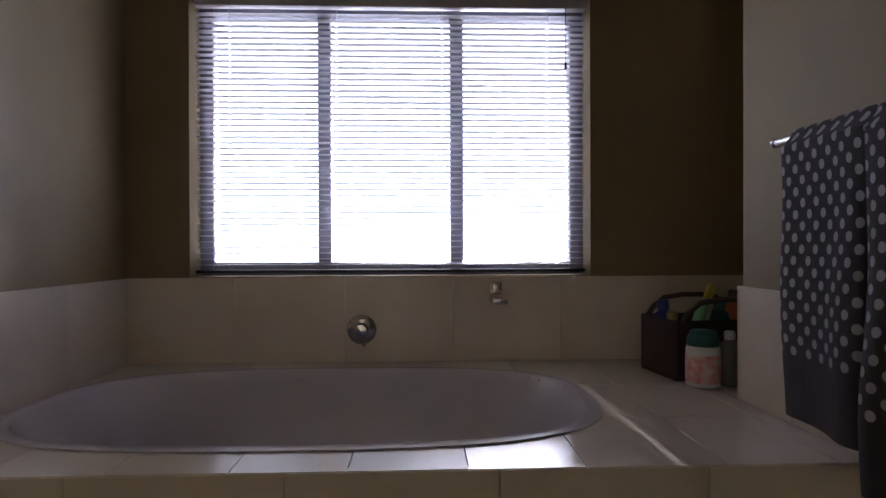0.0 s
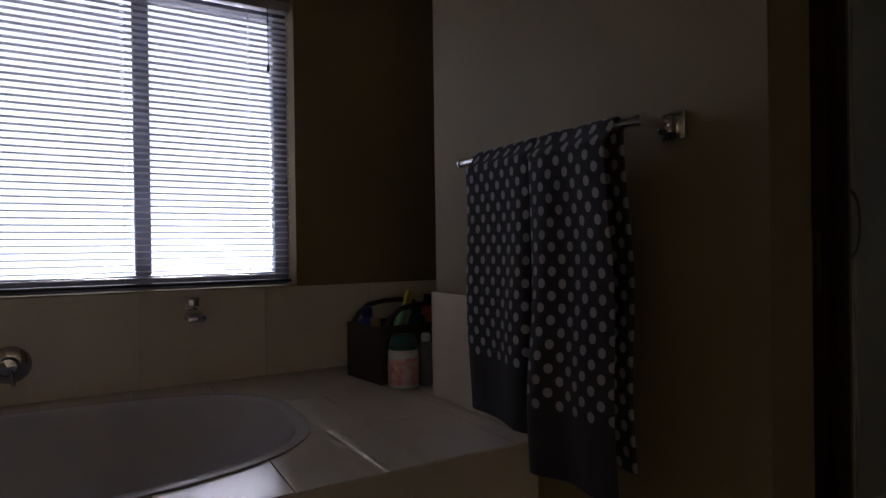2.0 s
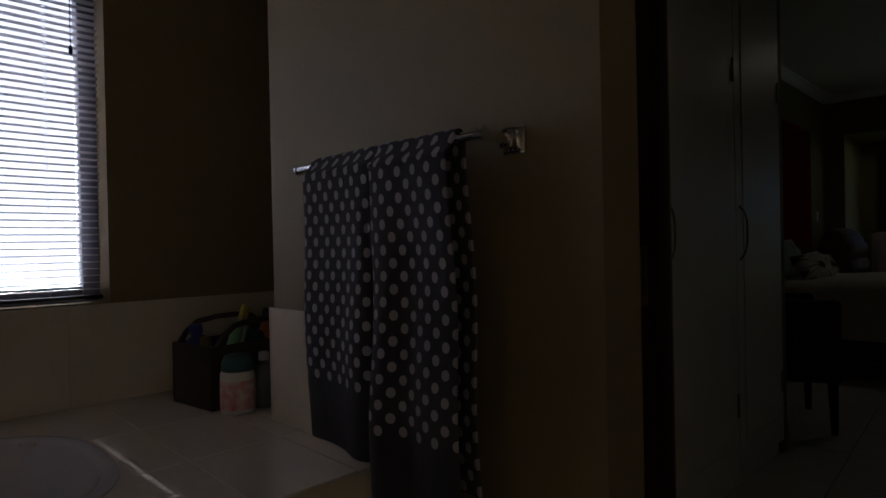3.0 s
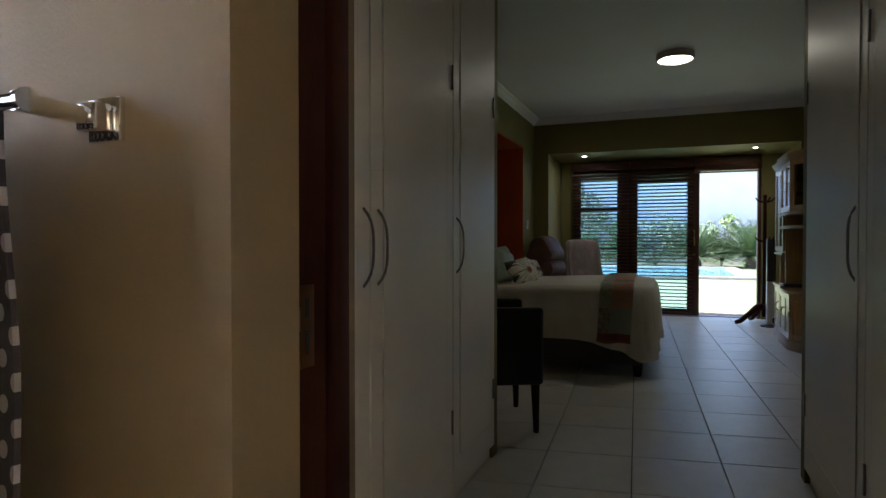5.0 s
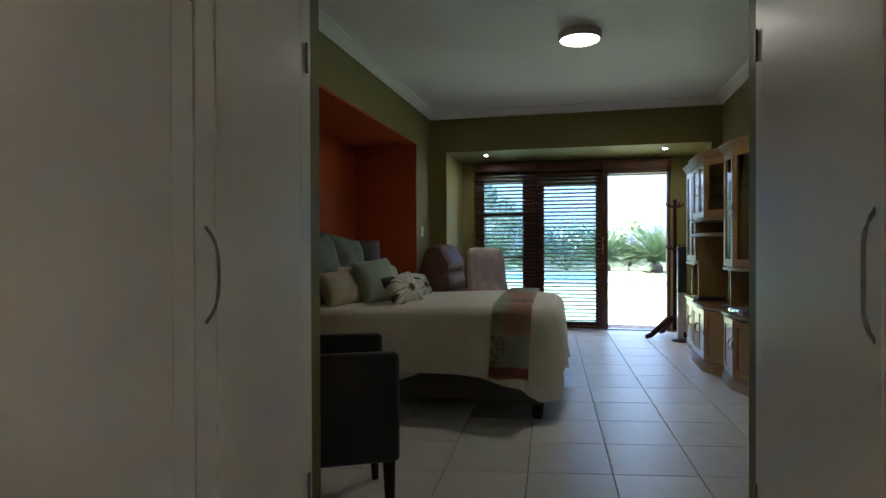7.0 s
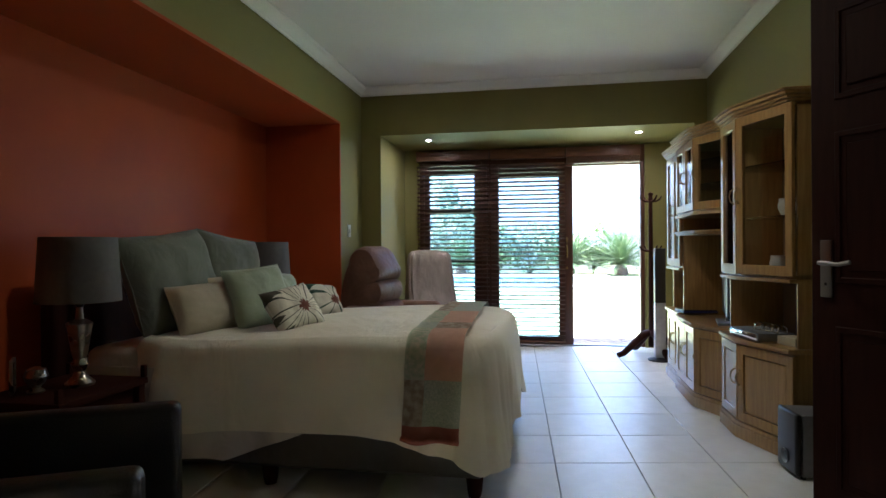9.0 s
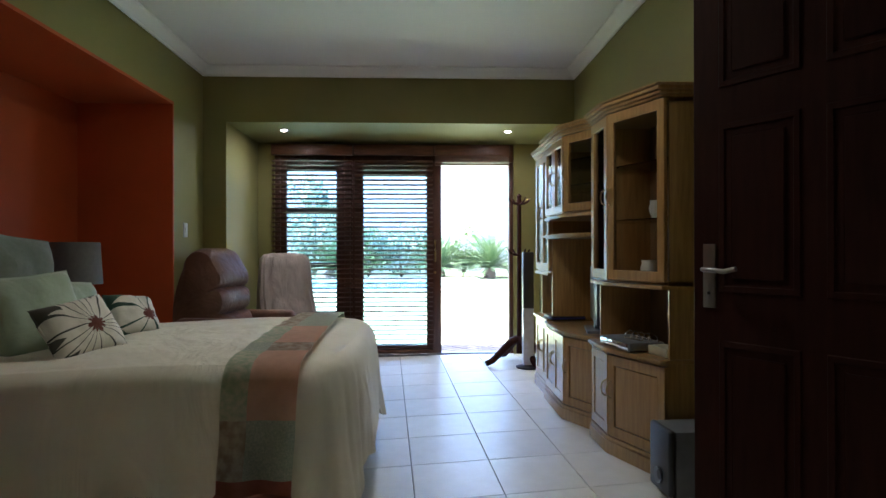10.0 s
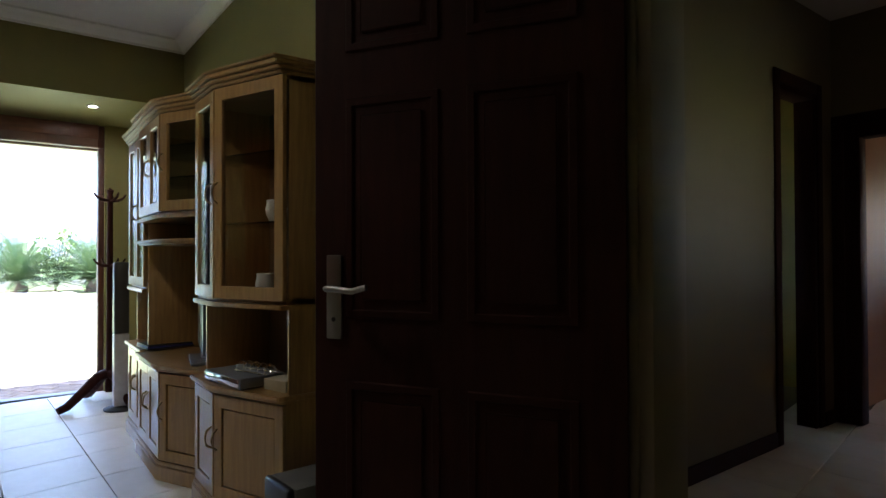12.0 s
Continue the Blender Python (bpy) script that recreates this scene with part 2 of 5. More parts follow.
FLORAL = flower_material("flower_print", (0.74, 0.71, 0.60), (0.16, 0.05, 0.03), (0.11, 0.10, 0.07), (0.05, 0.055, 0.04), 9, (0.03, -0.02))
FLORAL_DARK = flower_material("green_flower_print", (0.62, 0.60, 0.52), (0.14, 0.04, 0.03), (0.05, 0.11, 0.08), (0.03, 0.075, 0.055), 4, (0.05, -0.02))
PATCH_GREEN = material("green_floral_patch", (0.40, 0.50, 0.33), 0.9, second=(0.68, 0.63, 0.49), scale=45, fine=400, bump=0.3)
PATCH_SALMON = material("salmon_patch", (0.74, 0.48, 0.35), 0.9, second=(0.68, 0.43, 0.31), scale=25, fine=400, bump=0.3)
PATCH_GREY = material("grey_green_speckled_patch", (0.62, 0.63, 0.53), 0.9, second=(0.40, 0.46, 0.37), scale=160, fine=400, bump=0.3)
PATCH_RED = material("dusty_red_patch", (0.42, 0.15, 0.11), 0.9, second=(0.36, 0.12, 0.085), scale=30, fine=400, bump=0.3)
PATCH_CREAM = material("cream_patch", (0.62, 0.56, 0.44), 0.9, second=(0.36, 0.26, 0.18), scale=28, fine=400, bump=0.3)
TWIG = material("grey_brown_thread", (0.14, 0.12, 0.085), 0.8, bump=0.2)
LAWN = material("lawn", (0.24, 0.28, 0.12), 0.9, second=(0.28, 0.29, 0.14), scale=0.7, fine=30, bump=0.5)
PAVING = material("pale_paving", (0.42, 0.38, 0.33), 0.9, second=(0.34, 0.30, 0.26), scale=4, fine=60, bump=0.4, vary=0.1)
PAVER = material("brown_brick_paver", (0.36, 0.26, 0.20), 0.9, second=(0.27, 0.19, 0.15), scale=8, fine=60, bump=0.4, vary=0.18)
WATER = material("pool_water", (0.34, 0.60, 0.66), 0.05, second=(0.29, 0.55, 0.62), scale=1.5, fine=4, bump=0.2)
STUCCO = material("white_garden_stucco", (0.72, 0.70, 0.70), 0.9, second=(0.66, 0.64, 0.64), scale=1, fine=30, bump=0.3)
FROND = material("cycad_frond", (0.055, 0.105, 0.042), 0.5, second=(0.13, 0.175, 0.07), scale=3, bump=0)
SHRUB = material("shrub_leaf", (0.10, 0.145, 0.085), 0.55, second=(0.14, 0.19, 0.115), scale=3, bump=0)
BARK = material("bark", (0.12, 0.085, 0.06), 0.9, second=(0.07, 0.05, 0.035), scale=12, fine=40, bump=0.8)
# hall wall brown, which also holds the shade of the bedroom door reveal
HALL_SHADE_BROWN = material("brownish_hall_paint_and_shade", (0.20, 0.157, 0.083), 0.55, second=(0.178, 0.138, 0.072), scale=3, fine=160, bump=0.1)
HALL_WALL = material("orange_hall_paint", (0.50, 0.25, 0.10), 0.55, second=(0.46, 0.22, 0.09), scale=3, fine=160, bump=0.1)
BACKDROP = glow_material("bright_sky_backdrop", (0.93, 0.96, 1.0), 2.2)
LAMP_GLOW = glow_material("lamp_diffuser", (1.0, 0.90, 0.64), 4.5)
SPOT_GLOW = glow_material("spot_bulb", (1.0, 0.95, 0.85), 60.0)


def wrinkle(m, scale, depth, stretch=(1, 1, 1)):
    """Adds broad soft creases to a cloth's relief."""
    nt = m.node_tree
    b = nt.nodes["Principled BSDF"]
    tc, mp, n, bp = nt.nodes.new("ShaderNodeTexCoord"), nt.nodes.new("ShaderNodeMapping"), nt.nodes.new("ShaderNodeTexNoise"), nt.nodes.new("ShaderNodeBump")
    mp.inputs["Scale"].default_value = stretch
    n.inputs["Scale"].default_value, n.inputs["Detail"].default_value, n.inputs["Distortion"].default_value = scale, 3, 1.2
    bp.inputs["Strength"].default_value, bp.inputs["Distance"].default_value = 0.7, depth
    nt.links.new(tc.outputs["Object"], mp.inputs["Vector"])
    nt.links.new(mp.outputs[0], n.inputs["Vector"])
    nt.links.new(n.outputs[0], bp.inputs["Height"])
    nt.links.new(b.inputs["Normal"].links[0].from_socket, bp.inputs["Normal"])
    nt.links.new(bp.outputs[0], b.inputs["Normal"])


wrinkle(LINEN, 6.0, 0.022, (1, 1, 0.45))
for cloth in (SAGE, MINT, CREAM_SATIN, FLORAL, FLORAL_DARK):
    wrinkle(cloth, 8.0, 0.014)
wrinkle(COVER, 9.0, 0.025, (1, 1, 0.35))
wrinkle(LEATHER_BROWN, 7.0, 0.02)
wrinkle(SHEET, 7.0, 0.015)
wrinkle(TOWEL, 12.0, 0.01, (1, 1, 0.5))


# ---- building helpers ----
def thing(name, x, y, z, label, category, turn=0.0, group="", kind=""):
    ob = new(name)
    ob.empty_display_size = 0.1
    ob.matrix_basis = pose(x, y, z, 0, 0, turn)
    return tagged(ob, label, category, group, kind)


def finish(name, bm, mats, smooth=True):
    bmesh.ops.recalc_face_normals(bm, faces=bm.faces[:])
    me = bpy.data.meshes.new(name)
    bm.to_mesh(me)
    bm.free()
    for m in mats if isinstance(mats, (list, tuple)) else [mats]:
        me.materials.append(m)
    if smooth:
        me.shade_smooth()
        me.set_sharp_from_angle(angle=radians(38))
    return me


def part(name, bm, mats, parent=None, label="", at=None):
    """Links a bmesh as one mesh object, under a thing or a part where one is given."""
    ob = new(name, bm if isinstance(bm, bpy.types.Mesh) else finish(name, bm, mats))
    ob.parent = parent
    if at is not None:
        ob.matrix_basis = at
    return tagged(ob, label)


def structure(name, bm, mats, label=""):
    return tagged(part(name, bm, mats), label, kind="structure")


def split_walls(name, rows, mat, label):
    """Each slab of a wall as a piece of the setting of its own."""
    for r in rows:
        structure(name, boxes(r), mat, label)


def border(bm, x0, z0, x1, z1, sx, sz, y0, y1, soft=0.003):
    """A rectangular frame in the xz plane in one connected piece, with softened front edges."""
    loops = []
    s, lip = abs(soft), y1 - soft
    for ex, ez, y in ((0, 0, y0), (0, 0, lip), (s, s, y1), (sx - s, sz - s, y1), (sx, sz, lip), (sx, sz, y0)):
        loops.append([bm.verts.new(p) for p in ((x0 + ex, y, z0 + ez), (x1 - ex, y, z0 + ez), (x1 - ex, y, z1 - ez), (x0 + ex, y, z1 - ez))])
    for a, b in zip(loops, loops[1:] + loops[:1]):
        for k in range(4):
            bm.faces.new((a[k], a[(k + 1) % 4], b[(k + 1) % 4], b[k]))
    return bm


def box(bm, x0, y0, z0, x1, y1, z1, bevel=0.0, mat=0, segments=2):
    m = Matrix.LocRotScale(((x0 + x1) / 2, (y0 + y1) / 2, (z0 + z1) / 2), None, (abs(x1 - x0), abs(y1 - y0), abs(z1 - z0)))
    made = bmesh.ops.create_cube(bm, size=1, matrix=m)["verts"]
    faces = {f for v in made for f in v.link_faces}
    for f in faces:
        f.material_index = mat
    if bevel:
        edges = {e for f in faces for e in f.edges}
        bmesh.ops.bevel(bm, geom=list(edges), offset=bevel, segments=segments, affect="EDGES", profile=0.5, material=mat)
    return bm


def boxes(*rows, bevel=0.0):
    bm = bmesh.new()
    for r in rows:
        box(bm, *r, bevel=bevel)
    return bm


def prism(bm, outline, z0, z1, bevel=0.0):
    low = [bm.verts.new((x, y, z0)) for x, y in outline]
    high = [bm.verts.new((x, y, z1)) for x, y in outline]
    n = len(outline)
    fs = [bm.faces.new(low[::-1]), bm.faces.new(high)]
    for i in range(n):
        fs.append(bm.faces.new((low[i], low[(i + 1) % n], high[(i + 1) % n], high[i])))
    if bevel:
        bmesh.ops.bevel(bm, geom=list({e for f in fs for e in f.edges}), offset=bevel, segments=2, affect="EDGES")
    return bm


def lathe(profile, sides=24, bm=None, m=None):
    """A solid turned round z from rows of (radius, height)."""
    bm = bm or bmesh.new()
    rings = []
    for r, z in profile:
        rings.append([bm.verts.new((r * math.cos(2 * math.pi * k / sides), r * math.sin(2 * math.pi * k / sides), z)) for k in range(sides)])
    for a, b in zip(rings, rings[1:]):
        for k in range(sides):
            bm.faces.new((a[k], a[(k + 1) % sides], b[(k + 1) % sides], b[k]))
    if profile[0][0] > 1e-4:
        bm.faces.new(rings[0][::-1])
    if profile[-1][0] > 1e-4:
        bm.faces.new(rings[-1])
    if m is not None:
        bmesh.ops.transform(bm, matrix=m, verts=[v for r in rings for v in r])
    return bm


def tube(points, radius, sides=10, bm=None, radii=None):
    """A round bar along points; radii may taper it."""
    bm = bm or bmesh.new()
    pts = [Vector(p) for p in points]
    rings = []
    for i, p in enumerate(pts):
        d = (pts[min(i + 1, len(pts) - 1)] - pts[max(i - 1, 0)]).normalized()
        side = d.cross(Vector((0, 0, 1)) if abs(d.z) < 0.95 else Vector((1, 0, 0))).normalized()
        up = side.cross(d)
        r = radii[i] if radii else radius
        rings.append([bm.verts.new(p + r * (math.cos(2 * math.pi * k / sides) * side + math.sin(2 * math.pi * k / sides) * up)) for k in range(sides)])
    for a, b in zip(rings, rings[1:]):
        for k in range(sides):
            bm.faces.new((a[k], a[(k + 1) % sides], b[(k + 1) % sides], b[k]))
    bm.faces.new(rings[0][::-1])
    bm.faces.new(rings[-1])
    return bm


def sheet(rows, bm=None, mat=None):
    """A grid of points as a surface; mat(i, j) may give the face's material."""
    bm = bm or bmesh.new()
    vs = [[bm.verts.new(p) for p in r] for r in rows]
    for i in range(len(vs) - 1):
        for j in range(len(vs[0]) - 1):
            f = bm.faces.new((vs[i][j], vs[i][j + 1], vs[i + 1][j + 1], vs[i + 1][j]))
            if mat:
                f.material_index = mat(i, j)
    return bm


def thicken(bm, depth, keep=False):
    """Gives a surface a back, depth metres behind it along its normals."""
    if not keep:
        bmesh.ops.recalc_face_normals(bm, faces=bm.faces[:])
    bmesh.ops.solidify(bm, geom=bm.faces[:], thickness=depth)
    return bm


def wall_with_hole(axis, at0, at1, a0, a1, z0, z1, holes):
    """A wall slab across axis, from a0 to a1 along the other; holes are rows of a0, a1, z0, z1 in order along it."""
    bm = bmesh.new()

    def slab(p, q, u, v):
        if q - p < 1e-4 or v - u < 1e-4:
            return
        if axis == "x":
            box(bm, at0, p, u, at1, q, v)
        else:
            box(bm, p, at0, u, q, at1, v)

    last = a0
    for h0, h1, hz0, hz1 in holes:
        slab(last, h0, z0, z1)
        slab(h0, h1, z0, hz0)
        slab(h0, h1, hz1, z1)
        last = h1
    slab(last, a1, z0, z1)
    return bm

# ---- the large structure ----
H = 2.72
structure("floor", boxes((0.3, -9.3, -0.15, 11.18, 3.9, -0.012)), GROUT, "dark grouted concrete floor under pale tiles")
structure("ceiling", boxes((0.2, -9.4, H, 11.6, 4.0, H + 0.2)), CEILING, "smooth white plastered ceiling")

# bathroom
structure("wall_bathroom_window", wall_with_hole("y", 3.265, 3.465, 0.3, 3.2, 0, H, [(0.825, 2.317, 0.868, 1.93)]), BATH_PAINT, "beige painted wall round the bathroom window")
structure("wall_bathroom_west", boxes((0.4, -1.0, 0, 0.595, 3.265, H)), BATH_PAINT, "beige painted bathroom side wall")
structure("wall_bathroom_south", boxes((0.595, -1.0, 0, 2.7, -0.85, H)), BATH_PAINT, "beige painted bathroom end wall")
split_walls("wall_bathroom_east", [(2.57, 1.635, 0, 2.685, 2.663, H), (2.57, -0.85, 0, 2.7, 0.8, H), (2.57, 0.8, 2.08, 2.7, 1.635, H), (2.80, 0.3, 0, 2.85, 0.79, H), (2.80, 0.79, 2.085, 2.85, 1.652, H), (2.685, 1.68, 0, 2.80, 2.54, H), (2.685, 2.54, 0, 3.1, 2.663, H), (3.0, 2.663, 0, 3.1, 3.265, H)], BATH_PAINT, "beige painted wall with the towel rail and the doorway")

# dressing passage
structure("wall_dressing_end", boxes((2.808, 1.655, 0, 2.85, 2.54, H)), HALL_SHADE_BROWN, "brownish painted wall end beside the wardrobes")
structure("wall_dressing_north", boxes((2.7, 2.62, 0, 4.87, 2.74, H)), OLIVE, "olive wall behind the wardrobes")
structure("wall_dressing_south", boxes((2.7, -0.05, 0, 5.08, 0.07, H)), OLIVE, "olive wall behind the wardrobes")
split_walls("wall_bedroom_west", [(4.872, 2.045, 0, 4.95, 3.0, H), (5.085, -0.42, 0, 5.165, 0.675, H)], OLIVE, "olive wall ends beside the wardrobes")

# bedroom
split_walls("wall_bedroom_north", [(4.6, 3.0, 0, 6.03, 3.12, H), (6.03, 3.0, 2.26, 9.46, 3.12, H), (9.46, 3.0, 0, 10.3, 3.12, H)], OLIVE, "olive painted wall round the bed alcove")
split_walls("wall_bed_alcove", [(6.03, 3.0, 0, 6.05, 3.72, 2.24), (9.44, 3.0, 0, 9.46, 3.72, 2.24), (6.03, 3.0, 2.24, 9.46, 3.72, 2.26), (5.9, 3.72, 0, 9.6, 3.85, 2.4)], RED_PAINT, "burnt orange painted alcove behind the bed")
split_walls("wall_bedroom_east", [(10.07, 2.8, 0, 10.25, 3.0, H), (10.07, -0.18, 2.24, 10.25, 2.8, H), (10.07, -0.42, 0, 10.25, -0.18, H)], OLIVE, "olive painted wall above the window bay")
split_walls("wall_bay", [(10.25, 2.8, 0, 11.3, 2.95, 2.6), (10.25, -0.33, 0, 11.3, -0.18, 2.6), (11.08, -0.18, 0, 11.25, 0.10, 2.26), (11.08, 2.63, 0, 11.25, 2.8, 2.26)], OLIVE, "olive painted sides of the window bay")
structure("ceiling_bay", boxes((10.25, -0.18, 2.24, 11.35, 2.8, 2.5)), OLIVE, "lowered olive ceiling of the window bay")
structure("wall_bedroom_south", wall_with_hole("y", -0.42, -0.29, 5.165, 10.07, 0, H, [(5.33, 6.18, 0, 2.1)]), OLIVE, "olive painted wall with the bedroom doorway")


def cornice(name, runs):
    """A coved plaster moulding; each run goes from a to b with the room on the side of (nx, ny)."""
    bm = bmesh.new()
    prof = [(0, 0), (0.012, 0), (0.016, 0.014), (0.028, 0.02), (0.05, 0.045), (0.066, 0.062), (0.082, 0.066), (0.085, 0.08), (0, 0.08)]
    for ax, ay, bx, by, nx, ny in runs:
        a = [bm.verts.new((ax + nx * o, ay + ny * o, H - 0.0805 + h)) for o, h in prof]
        b = [bm.verts.new((bx + nx * o, by + ny * o, H - 0.0805 + h)) for o, h in prof]
        for k in range(len(prof)):
            bm.faces.new((a[k], a[(k + 1) % len(prof)], b[(k + 1) % len(prof)], b[k]))
        bm.faces.new(a[::-1]), bm.faces.new(b)
    return structure(name, bm, CEILING, "white coved plaster cornice")


cornice("cornice", [(4.95, 3.0, 10.07, 3.0, 0, -1), (10.07, 3.0, 10.07, -0.29, -1, 0), (10.07, -0.29, 5.165, -0.29, 0, 1), (4.95, 2.045, 4.95, 3.0, 1, 0)])

# hall beyond the bedroom door
structure("wall_hall_east", wall_with_hole("x", 7.0, 7.12, -3.83, -0.42, 0, H, [(-3.46, -2.90, 0, 2.20)]), HALL_SHADE_BROWN, "brownish beige painted wall of the hall")
# the opening is out of view, added to let light into the hall
structure("wall_hall_west", wall_with_hole("x", 5.0, 5.12, -8.6, -0.42, 0, H, [(-2.7, -2.1, 1.25, 1.95)]), HALL_SHADE_BROWN, "brownish beige painted wall of the hall")
structure("wall_hall_cross", wall_with_hole("y", -3.83, -3.71, 5.12, 7.0, 0, H, [(5.5, 6.94, 0, 2.02)]), HALL_SHADE_BROWN, "brownish beige painted wall with an opening to the next room")
# unseen gap in this wall, made for the next room's added light
structure("wall_far_room", wall_with_hole("y", -8.7, -8.58, 5.0, 9.2, 0, H, [(6.0, 6.75, 1.1, 1.9)]), HALL_WALL, "warm orange painted wall of the next room")
structure("wall_far_room_east", boxes((7.0, -8.6, 0, 7.12, -3.832, H)), HALL_WALL, "warm orange painted side wall of the next room")
# invented opening, unseen, so that the sky brightens the side room
structure("wall_far_room_side", wall_with_hole("x", 9.1, 9.2, -8.6, -0.42, 0, H, [(-3.7, -2.8, 1.1, 1.9)]), HALL_WALL, "warm orange painted side wall")
structure("wall_side_room", boxes((7.12, -4.7, 0, 9.1, -4.6, H)), OLIVE, "olive painted wall of the side room")


def skirting(name, runs, mat, label, h=0.09, d=0.016):
    bm = bmesh.new()
    for x0, y0, x1, y1 in runs:
        box(bm, min(x0, x1) - (d / 2 if x0 == x1 else 0), min(y0, y1) - (d / 2 if y0 == y1 else 0), 0.001, max(x0, x1) + (d / 2 if x0 == x1 else 0), max(y0, y1) + (d / 2 if y0 == y1 else 0), h, bevel=0.004)
    return structure(name, bm, mat, label)


skirting("baseboard", [(6.99, -2.83, 6.99, -0.43), (6.99, -3.69, 6.99, -3.53), (4.965, 2.05, 4.965, 3.0), (5.17, -0.28, 5.17, 0.67), (6.25, -0.28, 7.5, -0.28), (4.96, 2.99, 6.0, 2.99)], DARK_WOOD, "dark stained wooden skirting board")


def door_lining(name, axis, at0, at1, a0, a1, top, label, w=0.045, arch=0.06, proud=0.014, mat=None):
    """Wooden jambs, head and architraves round a doorway."""
    ob = thing(name, (at0 + at1) / 2 if axis == "x" else (a0 + a1) / 2, (a0 + a1) / 2 if axis == "x" else (at0 + at1) / 2, 0, label, "door frame", kind="structure")
    base = ob.matrix_basis.translation.copy()

    def bit(nm, u0, u1, v0, v1, z0, z1):
        bm = bmesh.new()
        if axis == "x":
            box(bm, v0, u0, z0, v1, u1, z1, bevel=0.004)
        else:
            box(bm, u0, v0, z0, u1, v1, z1, bevel=0.004)
        bmesh.ops.translate(bm, verts=bm.verts[:], vec=-base)
        part(nm, bm, mat or DARK_WOOD, ob)

    bit("jamb", a0, a0 + w, at0, at1, 0, top)
    bit("jamb", a1 - w, a1, at0, at1, 0, top)
    bit("head", a0 + w, a1 - w, at0, at1, top - w, top)
    for v0, v1 in ((at0 - proud, at0), (at1, at1 + proud)):
        bit("architrave", a0 - arch, a0 + 0.012, v0, v1, 0, top + arch)
        bit("architrave", a1 - 0.012, a1 + arch, v0, v1, 0, top + arch)
        bit("architrave", a0 + 0.012, a1 - 0.012, v0, v1, top - 0.012, top + arch)
    return ob


door_lining("door_frame_hall", "x", 7.0, 7.12, -3.46, -2.90, 2.18, "dark stained wooden door frame in the hall")
door_lining("door_frame_end", "y", -3.83, -3.71, 5.5, 6.94, 2.0, "dark stained wooden frame at the end of the hall", w=0.1)

# bathroom door frame, set behind the plastered reveal
frame_ob = thing("door_frame_bathroom", 2.75, 1.2, 0, "dark stained wooden frame of the bathroom doorway", "door frame", kind="structure")
for nm, r in (("jamb", (-0.063, 0.45, 0, 0.055, 0.479, 2.08)), ("jamb", (-0.048, -0.445, 0, 0.055, -0.40, 2.08)), ("head", (-0.048, -0.40, 2.035, 0.055, 0.45, 2.08)), ("door_stop", (0.012, 0.436, 0, 0.055, 0.45, 2.035))):
    bm = bmesh.new()
    box(bm, *r, bevel=0.004)
    jamb = part(nm, bm, DARK_WOOD, frame_ob)
    if nm == "jamb" and r[1] > 0:
        bm = bmesh.new()
        box(bm, -0.046, 0.4465, 0.915, -0.016, 0.4505, 1.018, bevel=0.001)
        box(bm, -0.058, 0.4467, 0.962, -0.044, 0.4507, 0.992, bevel=0.001)
        plate = part("strike_plate", bm, BRONZE, jamb, "dull metal strike plate")
        bm = boxes((-0.036, 0.4455, 0.932, -0.029, 0.4468, 0.963), (-0.036, 0.4455, 0.978, -0.029, 0.4468, 1.002))
        part("latch_hole", bm, BLACK_PLASTIC, plate)

# window bay: timber window, sliding door and header
bay = thing("sliding_door_frame", 11.16, 1.35, 0, "dark reddish timber frame of a window and sliding door", "door frame", kind="structure")


def bay_bit(nm, y0, y1, z0, z1, x0=-0.05, x1=0.05, mat=RED_WOOD, parent=bay, bevel=0.005):
    bm = bmesh.new()
    box(bm, x0, y0 - 1.35, z0, x1, y1 - 1.35, z1, bevel=bevel)
    return part(nm, bm, mat, parent)


bay_bit("header", 0.10, 2.63, 2.05, 2.235, -0.06)
bay_bit("jamb", 0.10, 0.145, 0, 2.05)
bay_bit("jamb", 2.575, 2.63, 0, 2.05)
bay_bit("post", 1.84, 1.93, 0, 2.05)
bay_bit("sill", 1.93, 2.575, 0, 0.10)
bay_bit("threshold", 0.145, 1.84, 0, 0.012, mat=STEEL)
for zt in (0.955, 1.535):
    bay_bit("transom", 1.99, 2.515, zt - 0.022, zt + 0.022, -0.03, 0.03, BLACK_PLASTIC)
bay_bit("window_stile", 1.93, 1.99, 0.10, 2.05, -0.03, 0.03)
bay_bit("window_stile", 2.515, 2.575, 0.10, 2.05, -0.03, 0.03)
bay_bit("window_rail", 1.99, 2.515, 1.97, 2.05, -0.03, 0.03)
bay_bit("window_rail", 1.99, 2.515, 0.10, 0.18, -0.03, 0.03)
pane = bay_bit("pane", 1.98, 2.52, 0.17, 1.98, -0.003, 0.003, BAY_GLASS, bevel=0)
pane.visible_shadow = False

door = thing("sliding_door", 11.15, 1.35, 0.013, "dark reddish timber sliding door leaf, shut against the post", "door", kind="structure")
for nm, r in (("stile", (0.872, 1.03, 0, 2.036)), ("stile", (1.70, 1.838, 0, 2.036)), ("rail", (1.03, 1.70, 1.90, 2.036)), ("rail", (1.03, 1.70, 0, 0.085))):
    bay_bit(nm, r[0], r[1], r[2], r[3], -0.045, -0.005, RED_WOOD, door)
pane = bay_bit("pane", 1.02, 1.71, 0.08, 1.91, -0.03, -0.024, BAY_GLASS, door, 0)
pane.visible_shadow = False
grip = tube([(-0.045, -0.41, 0.98), (-0.085, -0.41, 1.0), (-0.09, -0.41, 1.09), (-0.085, -0.41, 1.18), (-0.045, -0.41, 1.2)], 0.011)
part("handle", grip, BRASS, door, "brass pull handle")
